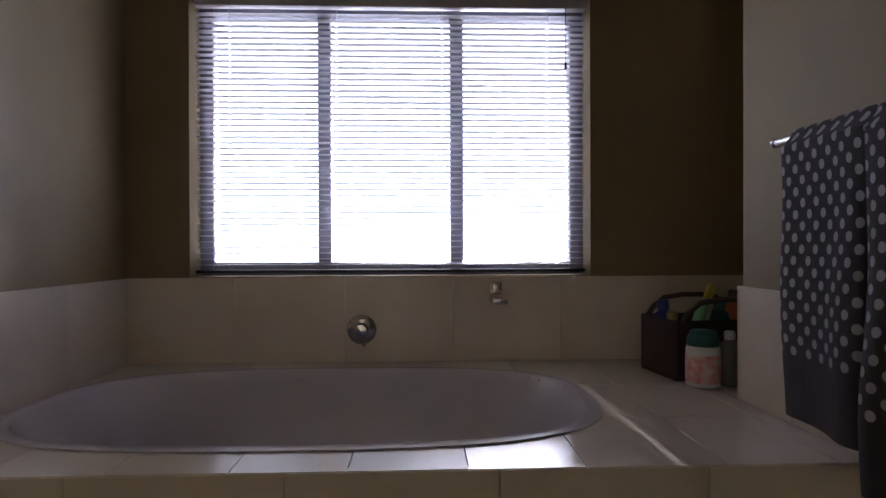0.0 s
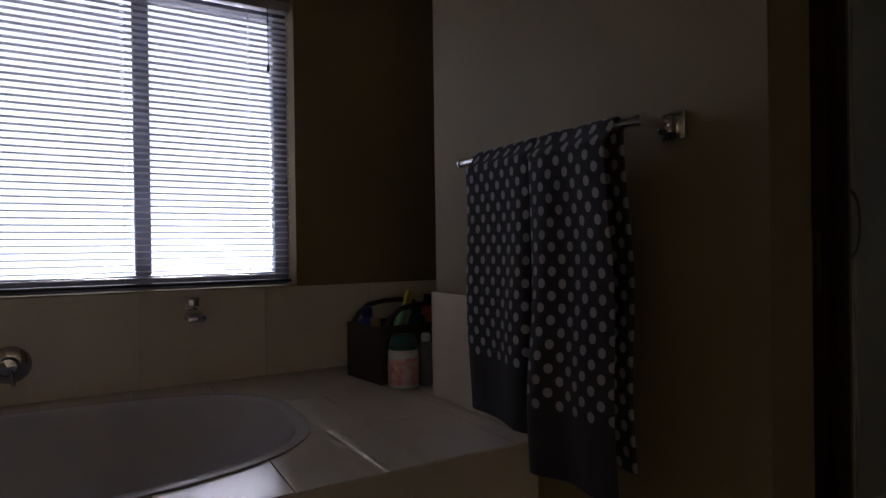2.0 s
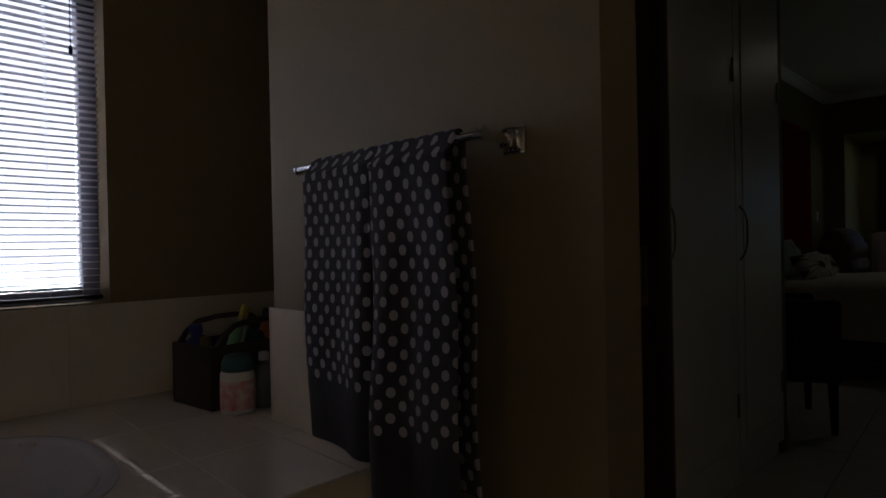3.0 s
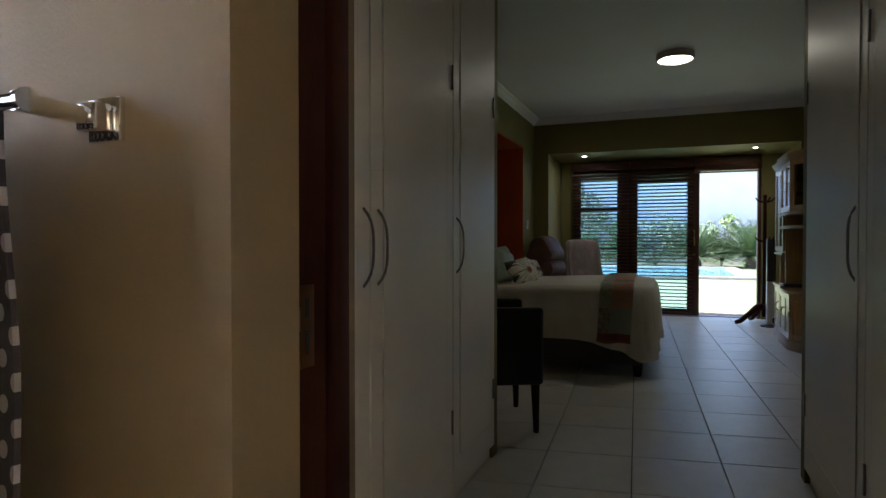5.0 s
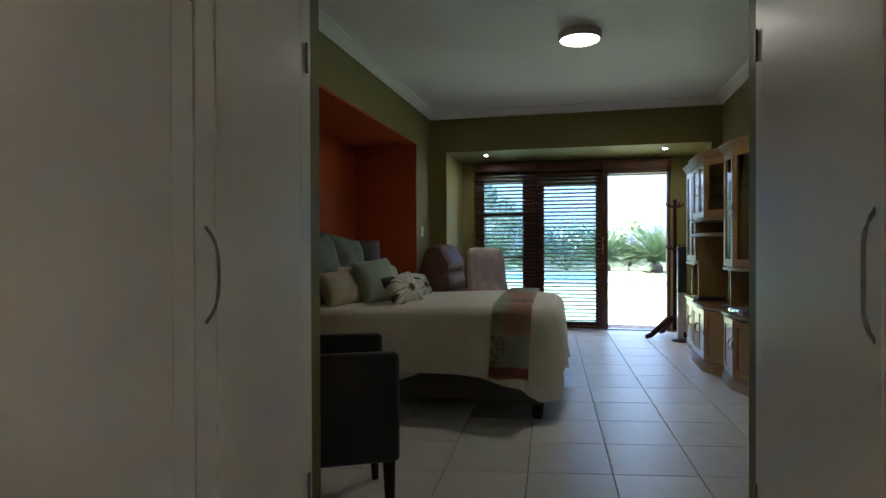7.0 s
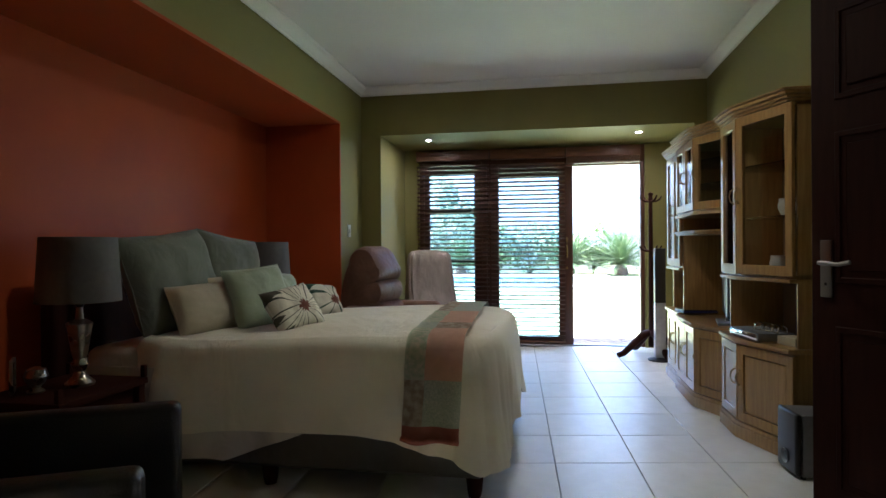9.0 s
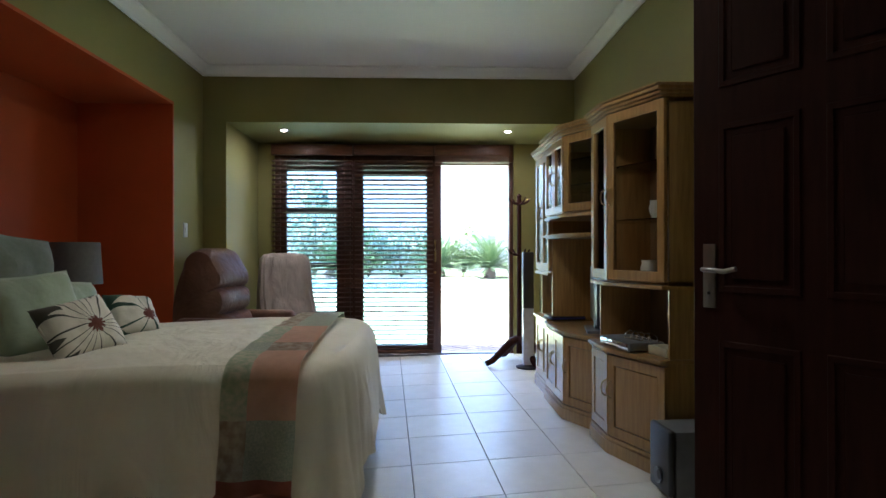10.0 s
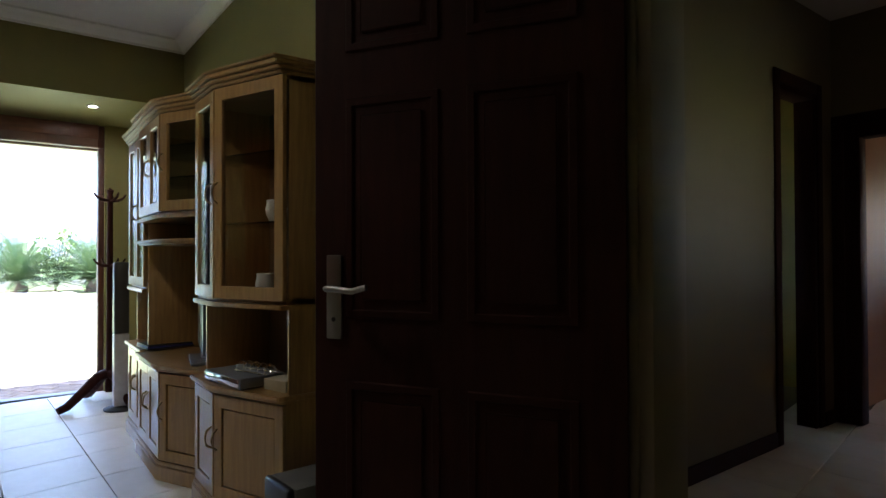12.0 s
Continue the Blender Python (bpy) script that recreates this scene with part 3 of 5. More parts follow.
lock = lathe([(0.014, 0), (0.014, 0.012), (0.006, 0.014)], 14, m=pose(-0.045, -0.41, 0.86, 0, -90, 0))
part("lock", lock, BRASS, door)


def wooden_blind(name, y0, y1, z_low, label, raised=False):
    ob = thing(name, 11.0, (y0 + y1) / 2, z_low, label, "blind", group="wooden blinds")
    w = (y1 - y0) / 2
    rail_z = 2.10 - z_low
    bm = bmesh.new()
    box(bm, -0.03, -w, rail_z, 0.03, w, rail_z + 0.115, bevel=0.006)
    part("pelmet", bm, SLAT_WOOD, ob)
    bm = bmesh.new()
    box(bm, -0.025, -w + 0.004, 0, 0.025, w - 0.004, 0.02, bevel=0.004)
    part("bottom_rail", bm, SLAT_WOOD, ob)
    bm = bmesh.new()
    rows = []
    for k in range(5):
        u = -1 + k / 2
        rows.append([(0.0245 * u, -w + 0.004, 0.003 * (1 - u * u)), (0.0245 * u, w - 0.004, 0.003 * (1 - u * u))])
    slat = finish("slat", thicken(sheet(rows, bm), 0.003), SLAT_WOOD)
    pitch = 0.0042 if raised else 0.049
    n = 20 if raised else int((rail_z - 0.03) / pitch)
    for k in range(n):
        part("slat", slat, None, ob, at=pose(0, 0, 0.03 + k * pitch, 0, 0 if raised else 19 + random.uniform(-1.5, 1.5), 0))
    for v in (-0.8, 0.8) if w > 0.3 else (-0.7, 0.7):
        for dx in (-0.024, 0.024):
            part("ladder_cord", tube([(dx, v * w, 0.01), (dx, v * w, rail_z)], 0.0016, 5), SLAT_WOOD, ob)
    return ob


wooden_blind("wooden_blind", 1.80, 2.64, 0.05, "dark wooden venetian blind lowered over the window")
wooden_blind("wooden_blind", 0.96, 1.785, 0.05, "dark wooden venetian blind lowered over the sliding door")
wooden_blind("wooden_blind", 0.16, 0.945, 2.0, "dark wooden venetian blind pulled up above the open doorway", raised=True)

# bathroom window
wb = thing("window_1", 1.571, 3.40, 0.868, "three part window behind a blind, its frame darkened as backlit", "window", kind="structure")
for nm, r in (("frame", (-0.746, -0.03, 0, -0.695, 0.04, 1.062)), ("frame", (0.695, -0.03, 0, 0.746, 0.04, 1.062)), ("frame", (-0.695, -0.03, 1.005, 0.695, 0.04, 1.062)), ("frame", (-0.695, -0.03, 0, 0.695, 0.04, 0.05)), ("mullion", (-0.294, -0.03, 0.05, -0.243, 0.04, 1.005)), ("mullion", (0.222, -0.03, 0.05, 0.273, 0.04, 1.005))):
    bm = bmesh.new()
    box(bm, *r, bevel=0.005)
    part(nm, bm, BACKLIT_FRAME, wb)
for a, b in ((-0.70, -0.29), (-0.247, 0.226), (0.269, 0.70)):
    p = part("pane", boxes((a, 0.003, 0.045, b, 0.007, 1.01)), GLASS, wb)
    p.visible_shadow = False

CORDS = (0.962, 1.36, 1.76, 2.162)
vb = thing("venetian_blind", 1.571, 3.305, 0.88, "white aluminium venetian blind lowered over the bathroom window", "blind")
bm = bmesh.new()
box(bm, -0.738, -0.02, 1.0, 0.738, 0.02, 1.036, bevel=0.003)
part("head_rail", bm, SLAT_BACKLIT, vb)
bm = bmesh.new()
box(bm, -0.735, -0.0125, 0, 0.735, 0.0125, 0.012, bevel=0.003)
part("bottom_rail", bm, BLACK_PLASTIC, vb, "dark bottom rail")
xs = [-0.735]
for c in CORDS:
    xs += [c - 1.571 - 0.0045, c - 1.571 + 0.0045]
xs.append(0.735)
ys = [-0.0125, -0.008, -0.003, 0.003, 0.008, 0.0125]
bm = bmesh.new()
vs = [[bm.verts.new((x, y, 0.0022 * (1 - (y / 0.0125) ** 2))) for x in xs] for y in ys]
for j in range(len(ys) - 1):
    for i in range(len(xs) - 1):
        if not (j == 2 and i % 2 == 1):
            bm.faces.new((vs[j][i], vs[j][i + 1], vs[j + 1][i + 1], vs[j + 1][i]))
slat = finish("slat", bm, SLAT_BACKLIT)
for k in range(44):
    part("slat", slat, None, vb, at=pose(0, 0, 0.03 + k * 0.0219, -9 + random.uniform(-0.35, 0.35), 0, 0))
for c in CORDS:
    for dy in (-0.0132, 0.0132):
        part("ladder_cord", tube([(c - 1.571, dy, 0.01), (c - 1.571, dy, 1.0)], 0.0008, 5), SLAT_BACKLIT, vb)
wand = tube([(0.655, -0.03, 1.0), (0.655, -0.03, 0.79)], 0.0015, 6)
lathe([(0.002, 0), (0.006, 0.005), (0.006, 0.02), (0.002, 0.03)], 10, wand, pose(0.655, -0.03, 0.765))
part("pull_cord", wand, BLACK_PLASTIC, vb, "pull cord with a small tassel")

# ---- bathroom: tiled deck, tub, fittings ----
DECK = 0.55
TX, TY, TA, TB = 1.385, 2.718, 0.772, 0.418


def oval(k, a, b, power=3.0):
    c, s = math.cos(k), math.sin(k)
    return a * math.copysign(abs(c) ** (2 / power), c), b * math.copysign(abs(s) ** (2 / power), s)


def in_tub(x, y, grow=0.0):
    return abs((x - TX) / (TA + grow)) ** 3.0 + abs((y - TY) / (TB + grow)) ** 3.0 < 1


structure("bath_surround", boxes((0.595, 2.20, 0, 2.99, 2.22, DECK - 0.003), (0.595, 2.22, 0, 0.64, 3.265, DECK - 0.003), (2.16, 2.22, 0, 2.57, 3.265, DECK - 0.003), (2.57, 2.663, 0, 3.0, 3.265, DECK - 0.003), (0.64, 3.14, 0, 2.16, 3.265, DECK - 0.003)), BATH_GROUT, "grouted masonry surround of the bath")
deck = structure("bath_deck", boxes((0.595, 2.195, DECK - 0.03, 2.57, 2.20, DECK - 0.01)), BATH_GROUT, "cream tiled deck round the bath")
gx = [0.597, 0.85, 1.08, 1.311, 1.535, 1.768, 1.999, 2.275, 2.505, 2.74, 2.995]
gy = [2.19, 2.523, 2.86, 3.262]
for i in range(len(gx) - 1):
    for j in range(3):
        x0, x1, y0, y1 = gx[i] + 0.0012, gx[i + 1] - 0.0012, gy[j] + 0.0012, gy[j + 1] - 0.0012
        if x0 > 2.56 and y0 < 2.6:
            continue
        if x0 < 2.567 < x1 and y0 < 2.6:
            x1 = 2.567
        nx, ny = 10, 14
        if not any(in_tub(x, y) for x in (x0, x1, (x0 + x1) / 2) for y in (y0, y1, (y0 + y1) / 2)):
            bm = bmesh.new()
            box(bm, x0, y0, DECK - 0.012, x1, y1, DECK, bevel=0.0015, segments=1)
        else:
            bm = bmesh.new()
            for a in range(nx):
                for b in range(ny):
                    u0, u1 = x0 + (x1 - x0) * a / nx, x0 + (x1 - x0) * (a + 1) / nx
                    v0, v1 = y0 + (y1 - y0) * b / ny, y0 + (y1 - y0) * (b + 1) / ny
                    if not in_tub((u0 + u1) / 2, (v0 + v1) / 2, -0.025):
                        bm.faces.new([bm.verts.new(p) for p in ((u0, v0, DECK), (u1, v0, DECK), (u1, v1, DECK), (u0, v1, DECK))])
            bmesh.ops.remove_doubles(bm, verts=bm.verts[:], dist=1e-5)
            if not bm.faces:
                bm.free()
                continue
            thicken(bm, 0.01)
        part("tile", bm, BATH_TILE, deck)
for i in range(5):
    x0, x1 = 0.597 + i * 0.41 + 0.0008, min(0.597 + (i + 1) * 0.41, 2.568) - 0.0008
    for z0, z1 in ((0.27, 0.548), (0.0, 0.269)):
        bm = bmesh.new()
        box(bm, x0, 2.188, z0, x1, 2.2, z1, bevel=0.001, segments=1)
        part("tile", bm, BATH_TILE, deck)

band = structure("bath_splashback", boxes((0.60, 3.258, DECK, 2.99, 3.264, 0.86)), BATH_GROUT, "cream tiled splashback above the bath")
edge = 0.597
step = 0.40
while edge < 2.98:
    bm = bmesh.new()
    box(bm, edge + 0.0004, 3.247, DECK + 0.002, min(edge + step, 2.99) - 0.0004, 3.26, 0.865, bevel=0.0006, segments=1)
    part("tile", bm, BATH_TILE, band)
    edge += step
for k in range(3):
    bm = bmesh.new()
    box(bm, 0.597, 3.246 - (k + 1) * 0.37 + 0.0004, DECK + 0.002, 0.610, 3.246 - k * 0.37 - 0.0004, 0.865, bevel=0.0006, segments=1)
    part("tile", bm, BATH_TILE, band)
for a, b in ((2.192, 2.43), (2.432, 2.663)):
    bm = bmesh.new()
    box(bm, 2.558, a, DECK + 0.002, 2.57, b, 0.865, bevel=0.0015, segments=1)
    part("tile", bm, BATH_TILE, band)
bm = bmesh.new()
box(bm, 2.558, 2.6635, DECK + 0.002, 2.99, 2.674, 0.865, bevel=0.0015, segments=1)
part("tile", bm, BATH_TILE, band)

tub = thing("bathtub", TX, TY, 0, "white acrylic oval bathtub sunk into a tiled deck", "bathtub")
bm = bmesh.new()
rings = []
for da, z in ((0.0, DECK + 0.001), (0.0, DECK + 0.004), (-0.003, DECK + 0.005), (-0.030, DECK + 0.0045), (-0.037, DECK - 0.001), (-0.050, DECK - 0.03), (-0.095, DECK - 0.12), (-0.125, DECK - 0.26), (-0.16, DECK - 0.36), (-0.21, DECK - 0.40), (-0.30, DECK - 0.41)):
    rings.append([bm.verts.new((*oval(2 * math.pi * k / 96, TA + da * (1.6 if z < DECK - 0.05 else 1), TB + da), z)) for k in range(96)])
for a, b in zip(rings, rings[1:]):
    for k in range(96):
        bm.faces.new((a[k], a[(k + 1) % 96], b[(k + 1) % 96], b[k]))
bm.faces.new(rings[-1])
part("shell", bm, ACRYLIC, tub)
drain = lathe([(0.0, 0.142), (0.028, 0.142), (0.03, 0.146), (0.0, 0.149)], 20, m=pose(0.1, 0, 0))
part("drain", drain, CHROME, tub, "chrome drain")

mixer = thing("bath_mixer", 1.457, 3.247, 0.672, "round chrome mixer plate on the splashback", "tap")
part("cover_plate", lathe([(0.054, 0), (0.055, 0.004), (0.052, 0.010), (0.036, 0.016), (0.0, 0.018)], 40, m=pose(0, 0, 0, 90, 0, 0)), DARK_CHROME, mixer)
part("knob", lathe([(0.026, 0.012), (0.027, 0.04), (0.023, 0.048), (0.0, 0.05)], 28, m=pose(0, 0, 0, 90, 0, 0)), DARK_CHROME, mixer)
part("lever", tube([(0.004, -0.04, -0.005), (0.012, -0.058, -0.03), (0.016, -0.07, -0.05)], 0.006, 10), DARK_CHROME, mixer)
spout = thing("bath_spout", 1.956, 3.247, 0.822, "square chrome bath spout on the splashback", "tap")
bm = bmesh.new()
box(bm, -0.022, -0.006, -0.022, 0.022, 0, 0.022, bevel=0.002)
part("cover_plate", bm, DARK_CHROME, spout)
bm = bmesh.new()
box(bm, -0.018, -0.03, -0.018, 0.018, -0.006, 0.018, bevel=0.003)
part("body", bm, DARK_CHROME, spout)
bm = bmesh.new()
box(bm, -0.028, -0.12, -0.05, 0.028, -0.004, -0.032, bevel=0.004)
part("outlet", bm, DARK_CHROME, spout)

# towel rail with two towels
rail = thing("towel_rail", 2.57, 1.80, 1.205, "chrome towel rail with square wall plates", "towel rail")
for dy in (0.0, 0.47):
    bm = bmesh.new()
    box(bm, -0.008, dy - 0.024, -0.024, 0, dy + 0.024, 0.024, bevel=0.002)
    part("wall_plate", bm, CHROME, rail)
    bm = bmesh.new()
    box(bm, -0.03, dy - 0.015, -0.015, -0.008, dy + 0.015, 0.015, bevel=0.003)
    tube([(-0.02, dy, 0), (-0.102, dy, 0)], 0.0095, 12, bm)
    part("arm", bm, CHROME, rail)
part("bar", tube([(-0.10, -0.012, 0), (-0.10, 0.55, 0)], 0.0085, 14), CHROME, rail)
for y in (-0.014, 0.552):
    part("end_cap", lathe([(0.0, -0.003), (0.0115, -0.003), (0.0115, 0.003), (0.0, 0.003)], 18, m=pose(-0.10, y, 0, 90, 0, 0)), CHROME, rail)


def towel(name, y0, y1, z_low, z_back, label, phase):
    """A towel folded over the bar: front fall, top bend and back fall, with soft vertical folds."""
    ob = thing(name, 2.47, (y0 + y1) / 2, 1.205, label, "towel", group="towels on the rail")
    bm = bmesh.new()
    uvs = bm.loops.layers.uv.new("UVMap")
    n, w = 40, y1 - y0
    front, back, r = 1.205 - z_low, 1.205 - z_back, 0.016
    path = [(-r - 0.012 - 0.01 * s, -front * (1 - s), front * s) for s in [k / 24 for k in range(24)]]
    path += [(-r * math.cos(a), r * math.sin(a), front + r * a) for a in [math.pi * k / 8 for k in range(9)]]
    path += [(r + 0.008 * s, -back * s, front + r * 3.1 + back * s) for s in [k / 16 for k in range(1, 17)]]
    rows = []
    for dx, dz, run in path:
        low = min(1, max(0, -dz / 0.5))
        row = []
        for k in range(n + 1):
            u = k / n
            wave = math.sin(u * 7 + phase) * 0.6 + math.sin(u * 13 + phase * 2.3 + dz * 2) * 0.25 + 0.5 * noise.noise((u * 3, dz * 3, phase)) - 1.3 * abs(2 * u - 1) ** 5
            spread = 1 + 0.05 * low - 0.04 * (1 - low)
            side = -1 if dx < 0 else 0.4
            row.append((dx + side * (0.012 + 0.016 * wave) * (0.25 + low), (u - 0.5) * w * spread + 0.006 * math.sin(dz * 14 + phase), dz))
        rows.append(row)
    vs = [[bm.verts.new(p) for p in r_] for r_ in rows]
    for i in range(len(vs) - 1):
        for j in range(n):
            f = bm.faces.new((vs[i][j], vs[i][j + 1], vs[i + 1][j + 1], vs[i + 1][j]))
            for loop, (a, b) in zip(f.loops, ((i, j), (i, j + 1), (i + 1, j + 1), (i + 1, j))):
                loop[uvs].uv = (b / n * w * 1.25, path[a][2])
    part("cloth", thicken(bm, 0.006), TOWEL, ob)
    return ob


towel("towel", 2.03, 2.275, 0.625, 0.75, "dark grey towel with pale dots folded over a rail", 0.4)
towel("towel", 1.832, 2.052, 0.56, 0.60, "dark grey dotted towel hanging longer over a rail", 2.1)

# basket and bottles on the deck
basket = thing("storage_basket", 2.645, 3.015, DECK, "dark brown basket crammed with toiletries", "basket", turn=8)
bm = bmesh.new()
o, i_ = 0.185, 0.175
for r in ((-o, -0.11, 0, o, 0.11, 0.012), (-o, -0.11, 0.012, o, -0.10, 0.19), (-o, 0.10, 0.012, o, 0.11, 0.19), (-o, -0.10, 0.012, -i_, 0.10, 0.19), (i_, -0.10, 0.012, o, 0.10, 0.19)):
    box(bm, *r, bevel=0.003)
part("body", bm, BASKET_WOOD, basket)
for y in (-0.105, 0.105):
    part("handle", tube([(-0.16, y, 0.185), (-0.14, y, 0.215), (-0.10, y, 0.245), (-0.03, y, 0.255), (0.04, y, 0.255), (0.10, y, 0.245), (0.14, y, 0.215), (0.16, y, 0.185)], 0.009), BASKET_WOOD, basket)


def bottle(name, x, y, z, r, h, mat, cap, label, lean=(0, 0), capmat=WHITE_PLASTIC):
    ob = thing(name, x, y, z, label, "bottle")
    ob.matrix_basis = pose(x, y, z, lean[0], lean[1], 0)
    part("body", lathe([(r * 0.9, 0), (r, 0.006), (r, h * 0.72), (r * 0.75, h * 0.82), (r * 0.38, h * 0.86), (r * 0.38, h * 0.9)], 18), mat, ob)
    part("cap", lathe([(r * 0.5, h * 0.88), (r * 0.5, h), (r * 0.4, h + cap)], 16), capmat, ob)
    return ob


bottle("spray_bottle", 2.535, 2.975, DECK + 0.013, 0.019, 0.29, LIME_PLASTIC, 0.012, "slim light green bottle with a yellow cap leaning in a basket", (4, 17), YELLOW_PLASTIC)
bottle("lotion_bottle", 2.57, 3.005, DECK + 0.013, 0.017, 0.285, WHITE_PLASTIC, 0.006, "slim white bottle with a yellow cap in a basket", (2, 17), YELLOW_PLASTIC)
bottle("cream_tub", 2.517, 2.975, DECK + 0.013, 0.034, 0.195, ORANGE_PLASTIC, 0.004, "small orange tub in a basket", (0, -4), BRASS)
bottle("shampoo_bottle", 2.535, 3.07, DECK + 0.013, 0.04, 0.225, BLUE_PLASTIC, 0.004, "dark blue bottle in a basket", (0, -6), BLUE_PLASTIC)
bottle("conditioner_bottle", 2.66, 3.005, DECK + 0.013, 0.04, 0.235, TEAL_PLASTIC, 0.004, "dark green bottle in a basket", (0, 5), TEAL_PLASTIC)
bottle("soap_bottle", 2.735, 3.04, DECK + 0.013, 0.037, 0.26, ORANGE_PLASTIC, 0.004, "orange bottle in a basket", (0, 3), BLACK_PLASTIC)
bottle("oil_bottle", 2.62, 2.83, DECK, 0.032, 0.16, GREY_PLASTIC, 0.006, "grey green bottle standing beside a basket", (0, 0), WHITE_PLASTIC)
jar = thing("bath_salts_jar", 2.537, 2.83, DECK, "pink printed plastic jar with a green lid", "jar")
part("body", lathe([(0.045, 0), (0.049, 0.004), (0.050, 0.112), (0.047, 0.122), (0.043, 0.125)], 32), WHITE_PLASTIC, jar, "white jar body")
part("printed_label", lathe([(0.0505, 0.014), (0.0508, 0.022), (0.0508, 0.09), (0.0505, 0.098)], 32), PINK_LABEL, jar, "pink flowered label")
part("lid", lathe([(0.045, 0.122), (0.047, 0.127), (0.046, 0.148), (0.040, 0.156), (0.038, 0.166), (0.030, 0.170), (0.0, 0.171)], 32), TEAL_PLASTIC, jar, "green lid")

# ---- dressing passage: wardrobes ----
def curved_handle(z0, z1, bow, parent, x, y, out, sideways=0.028):
    pts = []
    for k in range(13):
        u = -1 + k / 6
        pts.append((x + sideways * (1 - u * u), y + out * bow * (1 - u ** 4), (z0 + z1) / 2 + (z1 - z0) / 2 * u))
    bm = tube(pts, 0.0042, 8)
    return part("handle", bm, STEEL, parent, "curved dull metal handle")


def wardrobe(name, x0, x1, y_front, y_back, doors, label):
    """A built-in unit; doors are rows of x0, x1, handle's x, hinge's x."""
    out = 1 if y_back > y_front else -1
    ob = thing(name, (x0 + x1) / 2, (y_front + y_back) / 2, 0, label, "wardrobe", group="built-in wardrobes")
    c = ob.matrix_basis.translation.copy()
    top = H - 0.005

    def put(nm, r, mat, parent, bevel=0.002, label=""):
        bm = bmesh.new()
        box(bm, *r, bevel=bevel, segments=1)
        bmesh.ops.translate(bm, verts=bm.verts[:], vec=-c)
        return part(nm, bm, mat, parent, label)

    y1 = y_front + out * 0.024
    put("body", (x0, min(y1, y_back), 0.0, x1, max(y1, y_back), top), WARD, ob)
    for d0, d1, hx, hg in doors:
        bm = bmesh.new()
        z0, z1, dp = 0.07, top - 0.01, 0.022
        ya, yb = sorted((y_front, y_front + out * dp))
        box(bm, d0, ya, z0, d1, yb, z1, bevel=0.0025, segments=1)
        # a raised flat panel with a groove round it
        bmesh.ops.translate(bm, verts=bm.verts[:], vec=-c)
        leaf = part("door", bm, WARD, ob)
        bm = bmesh.new()
        ya, yb = sorted((y_front, y_front - out * 0.0034))
        box(bm, d0 + 0.074, ya, 0.194, d1 - 0.074, yb, 2.556, bevel=0.003, segments=1)
        bmesh.ops.translate(bm, verts=bm.verts[:], vec=-c)
        part("panel", bm, WARD, leaf)
        curved_handle(0.942, 1.165 if out > 0 else 1.185, 0.026, leaf, hx - c.x, y_front - c.y, -out, 0.014 if out > 0 else -0.014)
        for hz in (0.35, 1.71):
            bm = bmesh.new()
            box(bm, hg - 0.006, y_front - out * 0.004 - 0.003, hz - 0.045, hg + 0.006, y_front - out * 0.004 + 0.003, hz + 0.05, bevel=0.001)
            bmesh.ops.translate(bm, verts=bm.verts[:], vec=-c)
            part("hinge", bm, STEEL, leaf)
    return ob


wardrobe("wardrobe", 2.853, 3.60, 2.035, 2.61, [(2.86, 3.5985, 3.558, 2.875)], "tall cream lacquered built-in wardrobe, doors closed")
wardrobe("wardrobe", 3.602, 4.285, 2.035, 2.61, [(3.6035, 4.2835, 3.645, 4.27)], "tall cream lacquered built-in wardrobe, doors closed")
wardrobe("wardrobe", 4.287, 4.868, 2.035, 2.61, [(4.2885, 4.8665, 4.324, 4.838)], "tall cream lacquered built-in wardrobe beside the bedroom opening")
wardrobe("wardrobe", 4.22, 5.08, 0.678, 0.08, [(4.2215, 5.0785, 4.325, 5.06)], "tall cream lacquered built-in wardrobe beside the bedroom opening")
wardrobe("wardrobe", 3.40, 4.218, 0.678, 0.08, [(3.4015, 4.2165, 3.45, 4.20)], "tall cream lacquered built-in wardrobe, doors closed")
wardrobe("wardrobe", 2.853, 3.398, 0.678, 0.08, [(2.86, 3.39, 3.34, 2.875)], "tall cream lacquered built-in wardrobe, doors closed")

# ---- bedroom: bed ----
BX0, BX1, BY0, BY1 = 6.90, 8.42, 1.40, 3.50
bed = thing("bed", 7.66, 2.45, 0, "double bed base and mattress under a cream duvet", "bed")
bm = bmesh.new()
box(bm, -0.75, -1.02, 0.09, 0.73, 1.0, 0.36, bevel=0.02, segments=1)
part("base", bm, BASE_FABRIC, bed, "charcoal fabric bed base")
bm = bmesh.new()
box(bm, -0.70, -0.92, 0.362, 0.70, 1.02, 0.62, bevel=0.06, segments=4)
part("mattress", bm, SHEET, bed)
bm = bmesh.new()
box(bm, -0.82, 1.06, 0.05, 0.82, 1.16, 1.02, bevel=0.03, segments=3)
part("headboard", bm, DARK_WOOD, bed, "dark wooden headboard")
for x in (-0.70, 0.66):
    for y in (-0.975, 0.0, 0.93):
        part("leg", lathe([(0.028, 0), (0.034, 0.03), (0.04, 0.092)], 14, m=pose(x, y, 0)), DARK_WOOD, bed)
valance = thing("bed_sheet", 7.66, 2.45, 0, "white sheet hanging out below a duvet", "sheet")
rows = []
for i in range(9):
    v = i / 8
    rows.append([(-0.80 - 0.012 * math.sin(k * 0.9) * v, -0.2 + 1.15 * k / 30, 0.55 - v * (0.42 - 0.14 * max(0, 1 - k / 10))) for k in range(31)])
part("cloth", thicken(sheet(rows), 0.003), SHEET, valance)


